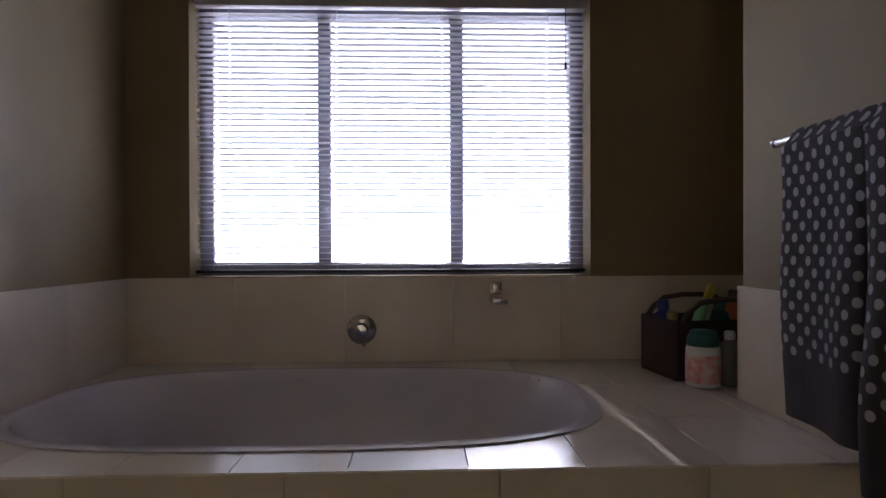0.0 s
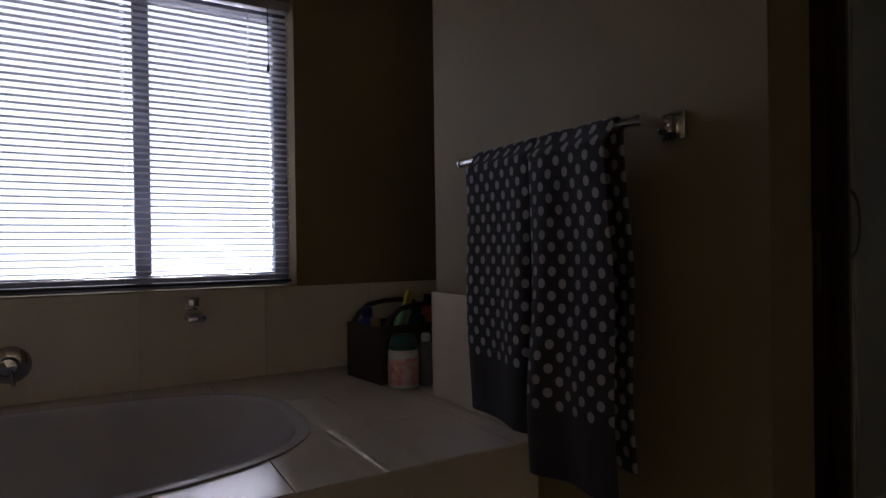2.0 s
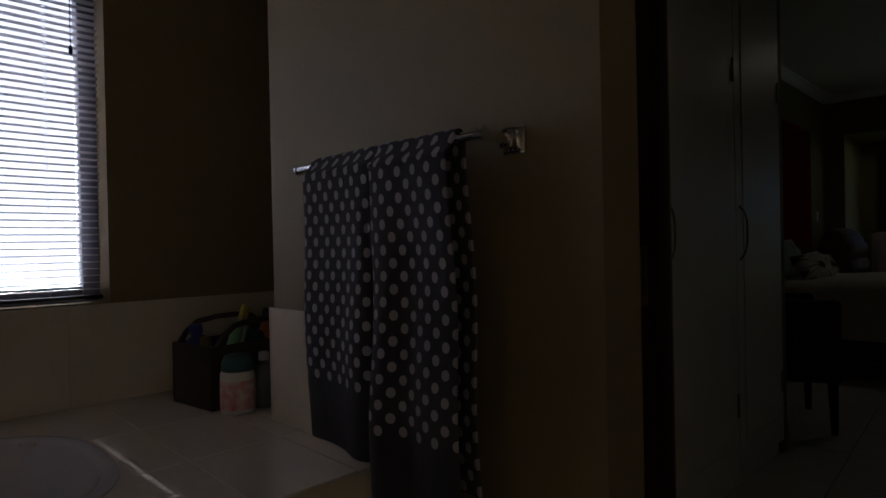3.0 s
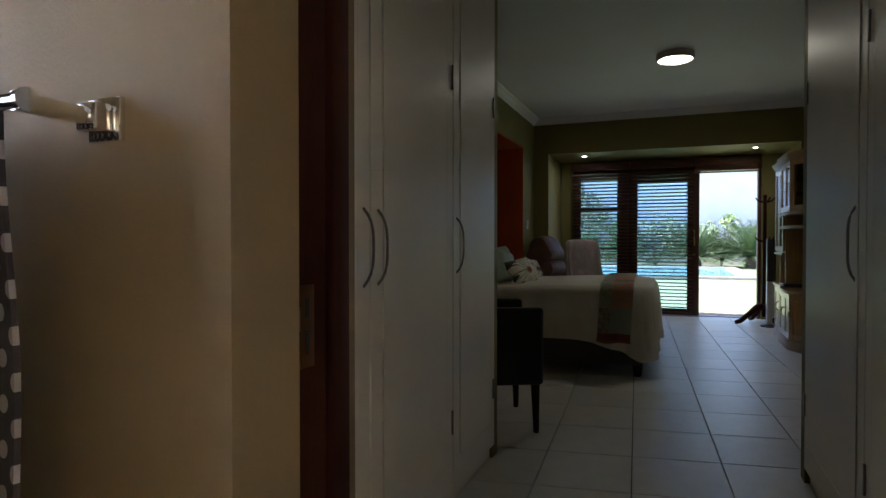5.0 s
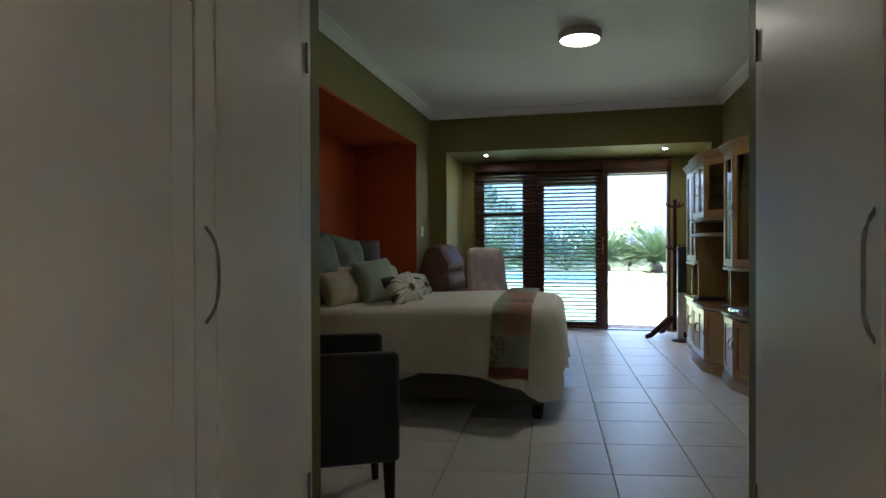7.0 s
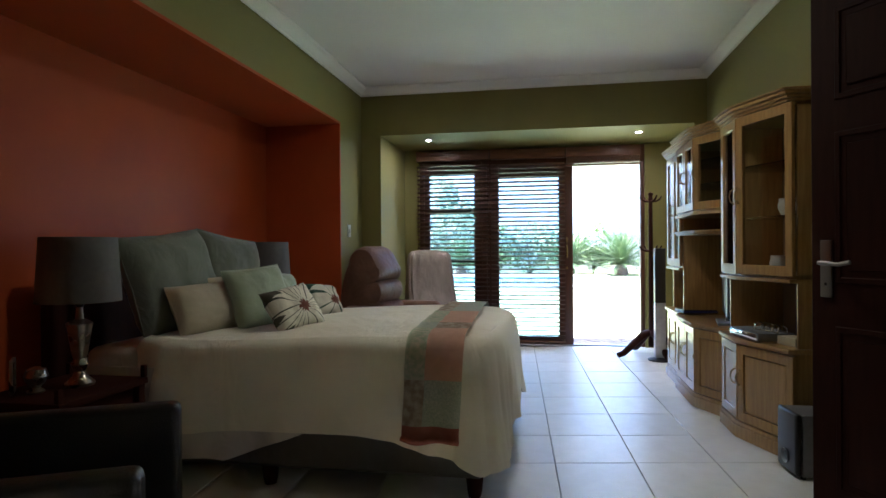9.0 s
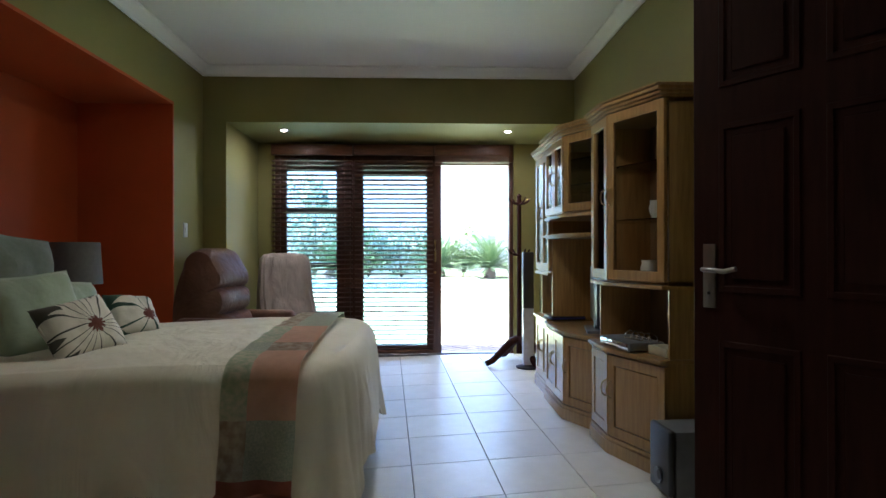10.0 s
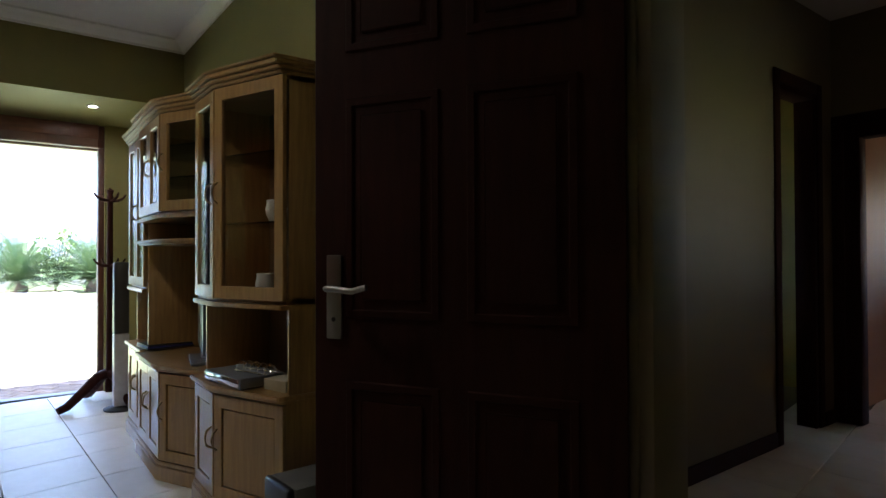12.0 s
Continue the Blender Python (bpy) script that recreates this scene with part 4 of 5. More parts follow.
def rounded(k, n, a, b, r):
    """A point of a rectangle with rounded corners, a and b its half sides, and its outward normal."""
    t = 2 * math.pi * k / n
    c, s = math.cos(t), math.sin(t)
    x, y = math.copysign(abs(c) ** 0.32, c), math.copysign(abs(s) ** 0.32, s)
    nn = Vector((math.copysign(abs(c) ** 1.3, c) / a, math.copysign(abs(s) ** 1.3, s) / b)).normalized()
    return a * x, b * y, nn.x, nn.y


def sag(y):
    """How far the bedding sinks towards the pillows."""
    u = min(1, max(0, (y + 0.35) / 0.8))
    return 0.032 * u * u * (3 - 2 * u)


duvet = thing("duvet", 7.66, 2.30, 0.40, "cream cotton duvet spread over a bed, hanging in soft folds", "duvet")
bm = bmesh.new()
N = 300
A, B, top = 0.72, 0.87, 0.300
rings = []
for s in (0.12, 0.3, 0.5, 0.68, 0.82, 0.92, 1.0):
    ring = []
    for k in range(N):
        x, y, nx, ny = rounded(k, N, A * s, B * s, 0)
        puff = 0.014 * noise.noise((x * 3, y * 3, 0.3)) + 0.006 * noise.noise((x * 11, y * 7, 2.3)) + 0.03 * (1 - s * s) + 0.007 * noise.noise((x * 9 + y * 4, y * 14, 5.1))
        ring.append(bm.verts.new((x, y, top + puff - 0.012 - sag(y))))
    rings.append(ring)
for d, dz in ((0.025, 0.004), (0.05, 0.016), (0.068, 0.038), (0.078, 0.07), (0.084, 0.12), (0.088, 0.17), (0.092, 0.23), (0.096, 0.29), (0.10, 0.35), (0.103, 0.41), (0.106, 0.455)):
    ring = []
    for k in range(N):
        x, y, nx, ny = rounded(k, N, A, B, 0)
        fall = dz / 0.455
        wave = 0.5 * math.sin(k * 0.204) + 0.4 * math.sin(k * 0.486 + 1) + 0.2 * math.sin(k * 1.02 + 3 * dz) + 0.5 * noise.noise((x * 5, y * 5, dz * 3)) + 0.3 * noise.noise((x * 13, y * 13, dz * 5))
        corner = max(0, (abs(nx * ny) * 2) - 0.15) * (1 if y < 0 else 0)
        reach = d + 0.026 * wave * fall + 0.07 * corner * fall
        z = top - dz * (0.955 + 0.36 * corner + 0.012 * math.sin(k * 0.054 + 2)) + 0.012 * math.sin(k * 0.3) * fall - sag(y) * (1 - fall)
        ring.append(bm.verts.new((x + nx * reach, y + ny * reach, z)))
    rings.append(ring)
bm.faces.new(rings[0])
for a, b in zip(rings, rings[1:]):
    for k in range(N):
        bm.faces.new((a[k], a[(k + 1) % N], b[(k + 1) % N], b[k]))
cover = part("cover", thicken(bm, -0.012), LINEN, duvet)


def twig(pts):
    """An embroidered stem lying on the duvet's top."""
    out = []
    for x, y in pts:
        s = max(abs(x / A), abs(y / B))
        puff = 0.014 * noise.noise((x * 3, y * 3, 0.3)) + 0.006 * noise.noise((x * 11, y * 7, 2.3)) + 0.03 * (1 - s * s) + 0.007 * noise.noise((x * 9 + y * 4, y * 14, 5.1))
        out.append((x, y, top + puff - 0.0085 - sag(y)))
    part("embroidery", tube(out, 0.0028, 5), TWIG, cover, "grey brown embroidered twig")


for dx, dy in ((0.0, 0.0), (0.13, -0.05), (0.27, -0.08)):
    twig([(-0.46 + dx + 0.03 * k, 0.08 + dy - 0.028 * k - 0.004 * k * k * 0.5) for k in range(8)])
    for k in (2, 4, 5):
        for sg in (-1, 1):
            twig([(-0.46 + dx + 0.03 * k + 0.014 * i, 0.08 + dy - 0.028 * k - 0.004 * k * k * 0.5 + sg * 0.012 * i) for i in range(5)])

# a patchwork throw across the foot of the bed
throw = thing("patchwork_throw", 7.66, 1.62, 0.40, "patchwork throw in salmon, green and cream over a duvet", "throw")
prof = []
for k in range(14):
    prof.append((-0.858 - 0.006 * math.sin(k * 0.7), -0.105 + k * 0.028))
for k in range(8):
    a = math.pi / 2 * k / 7
    prof.append((-0.752 - 0.106 * math.cos(a), 0.262 + 0.074 * math.sin(a)))
for k in range(1, 34):
    prof.append((-0.752 + k * 1.50 / 33, 0.336 + 0.014 * math.sin(math.pi * k / 33) + 0.003 * math.sin(k * 1.3)))
for k in range(1, 8):
    a = math.pi / 2 * k / 7
    prof.append((0.748 + 0.086 * math.sin(a), 0.262 + 0.074 * math.cos(a)))
for k in range(1, 10):
    prof.append((0.832, 0.258 - k * 0.024))
rows = []
for i, (x, z) in enumerate(prof):
    hang = max(0, 0.3 - z)
    rows.append([(x - (0.010 * math.sin(j * 0.7 + 0.4) * hang * 3 if x < 0 else 0), -0.12 + 0.25 * j / 14 + 0.06 * (x + 0.8) / 1.6 + 0.02 * hang * 3, z + (0.006 * math.sin(j * 0.5) if i == 0 else 0)) for j in range(15)])


BANDS = ((0, 2, 3, 3), (2, 9, 2, 4), (9, 24, 1, 0), (24, 27, 4, 2), (27, 37, 1, 0), (37, len(rows) - 1, 2, 4))
PATCHES = (PATCH_GREEN, PATCH_SALMON, PATCH_GREY, PATCH_RED, PATCH_CREAM)
for i0, i1, near_foot, near_head in BANDS:
    for j0, j1, m in ((0, 9, near_foot), (9, 14, near_head)):
        part("patch", thicken(sheet([r[j0:j1 + 1] for r in rows[i0:i1 + 1]]), 0.006, True), PATCHES[m], throw)
hem = rows[0]
part("hem", tube([(x - 0.004, y, z - 0.006) for x, y, z in hem], 0.012, 8), PATCH_RED, throw, "rolled dusty red hem")


def cushion(name, x, y, z, w, h, t, mat, label, lean, turn, flange=0.0, roll=0.0):
    """A stuffed square cushion standing on its lower edge and leaning back."""
    ob = thing(name, x, y, z, label, "cushion", group="cushions on the bed")
    ob.matrix_basis = pose(x, y, z, -lean, 0, turn) @ pose(0, 0, h / 2, 0, roll, 0)
    bm = bmesh.new()
    n = 22
    for side in (1, -1):
        rows = []
        for i in range(n + 1):
            row = []
            for j in range(n + 1):
                u, v = -1 + 2 * i / n, -1 + 2 * j / n
                body = max(0, (1 - u ** 4) * (1 - v ** 4)) ** 0.55
                pinch = 1 - 0.055 * (1 - abs(u * v)) * (abs(u) ** 6 + abs(v) ** 6)
                crease = 0.012 * noise.noise((u * 2.2 + x, v * 2.2 + y, side)) + 0.006 * noise.noise((u * 5 + x * 3, v * 7 + y, side * 2))
                row.append((u * w / 2 * pinch, side * (t / 2 * body + 0.0015) + crease * body, v * h / 2 * pinch))
            rows.append(row)
        sheet(rows, bm)
    bmesh.ops.remove_doubles(bm, verts=bm.verts[:], dist=0.0032)
    body = part("body", bm, mat, ob)
    pts = []
    for k in range(65):
        u = k / 64 * 4
        s = int(u) % 4
        f = u - int(u)
        cx, cz = [(-1 + 2 * f, -1), (1, -1 + 2 * f), (1 - 2 * f, 1), (-1, 1 - 2 * f)][s]
        pinch = 1 - 0.055 * (1 - abs(cx * cz)) * (abs(cx) ** 6 + abs(cz) ** 6)
        pts.append((cx * w / 2 * pinch, 0, cz * h / 2 * pinch))
    part("piping", tube(pts, 0.004, 6), mat, body)
    return ob


cushion("pillow", 7.31, 3.13, 0.665, 0.64, 0.555, 0.21, SAGE, "large sage green pillow propped against the headboard", 15, -6, roll=-6)
cushion("pillow", 8.00, 3.20, 0.66, 0.54, 0.56, 0.20, SAGE, "large sage green pillow propped against the headboard", 13, -12, roll=9)
cushion("pillow", 7.25, 2.88, 0.665, 0.46, 0.29, 0.16, CREAM_SATIN, "cream satin pillow in front of a sage one", 28, -26, roll=-3)
cushion("pillow", 7.62, 2.97, 0.67, 0.44, 0.30, 0.15, CREAM_SATIN, "cream satin pillow in front of a sage one", 24, -10)
cushion("scatter_cushion", 7.39, 2.68, 0.665, 0.36, 0.37, 0.15, MINT, "mint green satin cushion leaning on pillows", 24, -32, roll=-5)
cushion("scatter_cushion", 7.66, 2.70, 0.675, 0.36, 0.32, 0.14, MINT, "mint green satin cushion leaning on pillows", 26, -18, roll=6)
cushion("scatter_cushion", 7.27, 2.43, 0.68, 0.29, 0.26, 0.12, FLORAL, "cream cushion printed with a dark hearted flower", 34, -34, roll=-11)
cushion("scatter_cushion", 7.80, 2.47, 0.69, 0.25, 0.23, 0.12, FLORAL_DARK, "cream cushion printed with dark green leaves", 36, -24, roll=10)


def bedside(name, x, y, label):
    ob = thing(name, x, y, 0, label, "bedside table", group="bedside tables")
    bm = bmesh.new()
    box(bm, -0.25, -0.21, 0.50, 0.25, 0.21, 0.53, bevel=0.006)
    part("tabletop", bm, DARK_WOOD, ob)
    for sx in (-0.22, 0.22):
        for sy in (-0.18, 0.18):
            bm = bmesh.new()
            box(bm, sx - 0.02, sy - 0.02, 0, sx + 0.02, sy + 0.02, 0.50, bevel=0.004)
            part("leg", bm, DARK_WOOD, ob)
            bm = bmesh.new()
            box(bm, sx * 1.08 - 0.011, sy * 1.08 - 0.011, 0.531, sx * 1.08 + 0.011, sy * 1.08 + 0.011, 0.585, bevel=0.003)
            part("corner_post", bm, DARK_WOOD, ob)
    bm = bmesh.new()
    box(bm, -0.2, -0.17, 0.36, 0.2, 0.17, 0.498, bevel=0.004)
    dr = part("drawer", bm, DARK_WOOD, ob)
    part("knob", lathe([(0.006, 0), (0.006, 0.012), (0.013, 0.018), (0.0, 0.026)], 14, m=pose(0, -0.17, 0.43, 90, 0, 0)), BRASS, dr)
    return ob


def table_lamp(name, x, y, label):
    ob = thing(name, x, y, 0.53, label, "table lamp", group="bedside lamps")
    part("base", lathe([(0.055, 0), (0.058, 0.012), (0.05, 0.02), (0.03, 0.04), (0.022, 0.06), (0.034, 0.09), (0.024, 0.115), (0.03, 0.135), (0.046, 0.24), (0.052, 0.265), (0.04, 0.275), (0.016, 0.285), (0.012, 0.34)], 28), SILVER, ob, "turned antique silver base")
    part("bulb_holder", lathe([(0.014, 0.335), (0.018, 0.345), (0.018, 0.385), (0.0, 0.39)], 16), BLACK_PLASTIC, ob)
    bm = lathe([(0.163, 0.36), (0.147, 0.635)], 40)
    for f in [f for f in bm.faces if len(f.verts) > 4]:
        bm.faces.remove(f)
    part("shade", thicken(bm, 0.003), SHADE_GREY, ob, "charcoal linen drum shade")
    bm = bmesh.new()
    for a in (0, 120, 240):
        tube([(0.012 * math.cos(radians(a)), 0.012 * math.sin(radians(a)), 0.385), (0.16 * math.cos(radians(a)), 0.16 * math.sin(radians(a)), 0.40)], 0.002, 5, bm)
    part("shade_ring", bm, STEEL, ob)
    return ob


bedside("bedside_table", 6.52, 3.16, "small dark wooden bedside table beside the bed")
bedside("bedside_table", 8.80, 3.42, "small dark wooden bedside table beside the bed")
table_lamp("table_lamp", 6.57, 3.13, "silver table lamp with a charcoal drum shade, unlit")
table_lamp("table_lamp", 8.78, 3.36, "silver table lamp with a charcoal drum shade, unlit")
orn = thing("photo_frame", 6.40, 3.29, 0.53, "small silver photo frame on a bedside table", "photo frame", turn=40)
bm = bmesh.new()
for r in ((-0.055, -0.006, 0.0, 0.055, 0.006, 0.014), (-0.055, -0.006, 0.126, 0.055, 0.006, 0.14), (-0.055, -0.006, 0.014, -0.041, 0.006, 0.126), (0.041, -0.006, 0.014, 0.055, 0.006, 0.126)):
    box(bm, *r, bevel=0.002)
part("border", bm, SILVER, orn)
part("picture", boxes((-0.041, -0.001, 0.014, 0.041, 0.002, 0.126)), SHADE_GREY, orn)
orn = thing("ornament", 6.43, 3.21, 0.53, "small round silver ornament on a bedside table", "ornament")
part("body", lathe([(0.03, 0), (0.034, 0.006), (0.016, 0.02), (0.03, 0.035), (0.045, 0.065), (0.035, 0.095), (0.012, 0.105), (0.0, 0.108)], 24), SILVER, orn)

# black leather armchair beside the passage
chair = thing("armchair", 5.44, 2.28, 0, "black leather armchair on dark wooden legs", "armchair", turn=27)
bm = bmesh.new()
box(bm, -0.21, -0.27, 0.28, 0.21, 0.22, 0.44, bevel=0.03, segments=3)
part("seat", bm, LEATHER_BLACK, chair)
for sx in (-1, 1):
    bm = bmesh.new()
    box(bm, sx * 0.215, -0.30, 0.27, sx * 0.29, 0.30, 0.70, bevel=0.022, segments=3)
    part("armrest", bm, LEATHER_BLACK, chair)
bm = bmesh.new()
box(bm, -0.21, 0.20, 0.27, 0.21, 0.31, 0.74, bevel=0.03, segments=3)
part("backrest", bm, LEATHER_BLACK, chair)
for sx in (-0.25, 0.25):
    for sy in (-0.26, 0.26):
        part("leg", tube([(sx, sy, 0.29), (sx * 1.02, sy * 1.02, 0.0)], 0.02, 8, radii=[0.026, 0.016]), DARK_WOOD, chair)

# ceiling lamp and two spots
lamp = thing("ceiling_light", 7.69, 1.21, H - 0.062, "round flush ceiling light with a grey rim, switched on", "ceiling light")
part("rim", lathe([(0.156, 0.062), (0.16, 0.058), (0.16, 0.010), (0.155, 0.002), (0.146, 0.0), (0.140, 0.006), (0.140, 0.062)], 48), RIM_GREY, lamp, "satin grey rim")
part("diffuser", lathe([(0.0, 0.001), (0.08, 0.003), (0.13, 0.006), (0.1405, 0.009)], 48), LAMP_GLOW, lamp, "glowing frosted diffuser")
for y in (2.376, 0.261):
    spot = thing("downlight", 10.41, y, 2.24, "small recessed downlight, switched on", "downlight", group="downlights in the bay")
    bm = lathe([(0.028, 0.0), (0.030, -0.006), (0.042, -0.006), (0.044, 0.0)], 28)
    part("trim_ring", bm, STEEL, spot)
    part("bulb", lathe([(0.0, -0.004), (0.02, -0.004), (0.027, -0.001)], 24), SPOT_GLOW, spot, "glowing bulb")
    lamp_ob = new("downlight_beam", bpy.data.lights.new("downlight_beam", "SPOT"))
    lamp_ob.data.energy, lamp_ob.data.spot_size, lamp_ob.data.spot_blend, lamp_ob.data.shadow_soft_size, lamp_ob.data.color = 2.5, radians(70), 0.6, 0.02, (1, 0.85, 0.6)
    lamp_ob.matrix_world = look((10.41, y, 2.225), (10.41, y, 0))

# light switch
sw = thing("light_switch", 9.667, 3.0, 1.275, "white light switch on the olive wall", "light switch")
bm = bmesh.new()
box(bm, -0.036, -0.009, -0.058, 0.036, 0, 0.058, bevel=0.003)
part("plate", bm, WHITE_PLASTIC, sw)
bm = bmesh.new()
box(bm, -0.012, -0.014, -0.02, 0.012, -0.009, 0.02, bevel=0.002)
part("rocker", bm, WHITE_PLASTIC, sw)

# brown leather recliner with its back to the corner
rec = thing("recliner", 9.66, 2.73, 0, "brown leather recliner with a deeply cushioned back", "recliner", turn=-8)
bm = bmesh.new()
box(bm, -0.27, -0.5, 0.10, 0.27, 0.18, 0.46, bevel=0.06, segments=4)
part("seat", bm, LEATHER_BROWN, rec)
def padded_back(bm, half_width):
    """A puffy reclining back: smooth behind, three padded rolls in front, narrowing softly to its sides."""
    loop = []
    for k in range(12):
        v = k / 11
        loop.append((0.17 + 0.10 * math.sin(math.pi * v) ** 0.8, 0.12 + 0.86 * v))
    for k in range(1, 9):
        a = math.pi * k / 9
        loop.append((0.03 + 0.14 * math.cos(a), 0.98 + 0.15 * math.sin(a)))
    for z_top, z_low, y in ((0.98, 0.82, -0.115), (0.82, 0.62, -0.13), (0.62, 0.40, -0.15)):
        for k in range(1, 9):
            v = k / 8
            loop.append((y - 0.055 * math.sin(math.pi * v) ** 0.6, z_top + (z_low - z_top) * v))
    loop.append((0.0, 0.2))
    cy, cz = 0.05, 0.62
    rings = []
    for k in range(17):
        u = -1 + k / 8
        f = (1 - abs(u) ** 5) ** 0.4 * 0.45 + 0.55
        rings.append([bm.verts.new((u * half_width, cy + (y - cy) * f, cz + (z - cz) * (0.5 + 0.5 * f))) for y, z in loop])
    n = len(loop)
    for a, b in zip(rings, rings[1:]):
        for k in range(n):
            bm.faces.new((a[k], a[(k + 1) % n], b[(k + 1) % n], b[k]))
    bm.faces.new(rings[0][::-1]), bm.faces.new(rings[-1])
    return bm


part("backrest", padded_back(bmesh.new(), 0.29), LEATHER_BROWN, rec)
for sx in (-1, 1):
    bm = bmesh.new()
    box(bm, sx * 0.265, -0.52, 0.10, sx * 0.40, 0.16, 0.60, bevel=0.055, segments=4)
    part("armrest", bm, LEATHER_BROWN, rec)
bm = bmesh.new()
box(bm, -0.30, -0.45, 0, 0.30, 0.22, 0.10, bevel=0.01)
part("plinth", bm, BLACK_PLASTIC, rec)

# a chair under a loose beige cover
cov = thing("covered_chair", 10.46, 2.30, 0, "high backed chair under a loose beige slipcover", "chair", turn=-62)
bm = bmesh.new()
levels = [(0.02, 0.268, 0.30), (0.15, 0.265, 0.29), (0.30, 0.262, 0.28), (0.42, 0.26, 0.25), (0.52, 0.258, 0.16), (0.66, 0.254, 0.115), (0.82, 0.25, 0.10), (0.95, 0.24, 0.09), (1.03, 0.228, 0.08), (1.07, 0.195, 0.06), (1.085, 0.10, 0.03)]
rings = []
for z, a, b in levels:
    ring = []
    for k in range(56):
        x, y, nx, ny = rounded(k, 56, a, b, 0)
        w = 0.02 * math.sin(k * 1.1) * (1.25 - z) + 0.008 * noise.noise((x * 6, y * 6, z * 4))
        ring.append(bm.verts.new((x + nx * w, y + ny * w + (0.40 - b if z > 0.5 else 0.40 - b), z)))
    rings.append(ring)
for a, b in zip(rings, rings[1:]):
    for k in range(56):
        bm.faces.new((a[k], a[(k + 1) % 56], b[(k + 1) % 56], b[k]))
bm.faces.new(rings[-1]), bm.faces.new(rings[0][::-1])
part("slipcover", bm, COVER, cov)

# coat stand
cs = thing("coat_stand", 10.55, 0.13, 0, "dark wooden coat stand with curved hooks, empty", "coat stand")
part("pole", lathe([(0.028, 0.10), (0.03, 0.14), (0.024, 0.3), (0.022, 1.0), (0.02, 1.56), (0.024, 1.585), (0.018, 1.61), (0.026, 1.64), (0.0, 1.66)], 18), DARK_WOOD, cs)
for k in range(4):
    a = radians(110 + 90 * k)
    c, s = math.cos(a), math.sin(a)
    part("leg", tube([(0.02 * c, 0.02 * s, 0.24), (0.09 * c, 0.09 * s, 0.222), (0.20 * c, 0.20 * s, 0.125), (0.30 * c, 0.30 * s, 0.045), (0.36 * c, 0.36 * s, 0.027)], 0.03, 10, radii=[0.036, 0.038, 0.034, 0.030, 0.026]), DARK_WOOD, cs)
for zz in (1.06, 1.56):
    for k in range(4):
        a = radians(20 + 90 * k)
        c, s = math.cos(a), math.sin(a)
        part("hook", tube([(0.01 * c, 0.01 * s, zz), (0.06 * c, 0.06 * s, zz + 0.005), (0.10 * c, 0.10 * s, zz + 0.025), (0.12 * c, 0.12 * s, zz + 0.055)], 0.009, 8, radii=[0.012, 0.011, 0.009, 0.007]), DARK_WOOD, cs)

# slim tower loudspeaker
tw = thing("tower_speaker", 10.350, 0.083, 0, "slim tower loudspeaker, black above and silver below", "loudspeaker")
bm = bmesh.new()
box(bm, -0.045, -0.05, 0.03, 0.045, 0.05, 0.56, bevel=0.008)
part("lower_body", bm, SILVER_PLASTIC, tw, "silver lower half")
bm = bmesh.new()
box(bm, -0.045, -0.05, 0.562, 0.045, 0.05, 1.09, bevel=0.008)
part("upper_body", bm, BLACK_PLASTIC, tw, "black upper half")
part("base", lathe([(0.11, 0), (0.115, 0.012), (0.05, 0.028), (0.04, 0.035)], 28), BLACK_PLASTIC, tw)

# subwoofer on the floor
sub = thing("subwoofer", 7.49, -0.163, 0, "silver grey subwoofer with a black front, standing on the tiles", "loudspeaker", turn=3)
bm = bmesh.new()
box(bm, -0.10, -0.105, 0.012, 0.10, 0.14, 0.305, bevel=0.006)
part("cabinet", bm, GREY_PLASTIC, sub)
bm = bmesh.new()
box(bm, -0.10, 0.14, 0.012, 0.10, 0.172, 0.31, bevel=0.014, segments=3)
fr = part("front_panel", bm, BLACK_PLASTIC, sub, "black curved front")
bm = bmesh.new()
box(bm, -0.103, -0.03, 0.15, -0.0985, 0.05, 0.215, bevel=0.0018)
part("grip_recess", bm, BLACK_PLASTIC, sub, "black recessed grip")
part("port", lathe([(0.03, 0), (0.036, 0.006), (0.036, 0.01), (0.024, 0.002), (0.02, -0.002)], 24, m=pose(0, 0.171, 0.085, -90, 0, 0)), GREY_PLASTIC, fr)
for sx in (-0.08, 0.08):
    for sy in (-0.09, 0.13):
        part("foot", lathe([(0.012, 0), (0.014, 0.014)], 12, m=pose(sx, sy, 0)), BLACK_PLASTIC, sub)

# bedroom door, swung open past the wall
leaf = thing("door_1", 6.183, -0.272, 0.008, "dark stained six panel wooden door standing open", "door", turn=30.6, kind="structure")
bm = bmesh.new()
W, T_, HD = 0.785, 0.04, 2.12
box(bm, 0, -T_ / 2, 0, W, T_ / 2, HD, bevel=0.003, segments=1)
part("leaf", bm, DARK_WOOD, leaf)
for px0, px1 in ((0.10, 0.36), (0.43, 0.69)):
    for z0, z1 in ((0.18, 0.80), (0.96, 1.52), (1.64, 1.98)):
        bm = bmesh.new()
        for sy in (-1, 1):
            border(bm, px0, z0, px1, z1, 0.022, 0.022, sy * T_ / 2, sy * (T_ / 2 + 0.004), 0.003 if sy > 0 else -0.003)
            ya, yb = sorted((sy * T_ / 2, sy * (T_ / 2 + 0.0045)))
            box(bm, px0 + 0.045, ya, z0 + 0.045, px1 - 0.045, yb, z1 - 0.045, bevel=0.004, segments=1)
        part("panel", bm, DARK_WOOD, leaf)
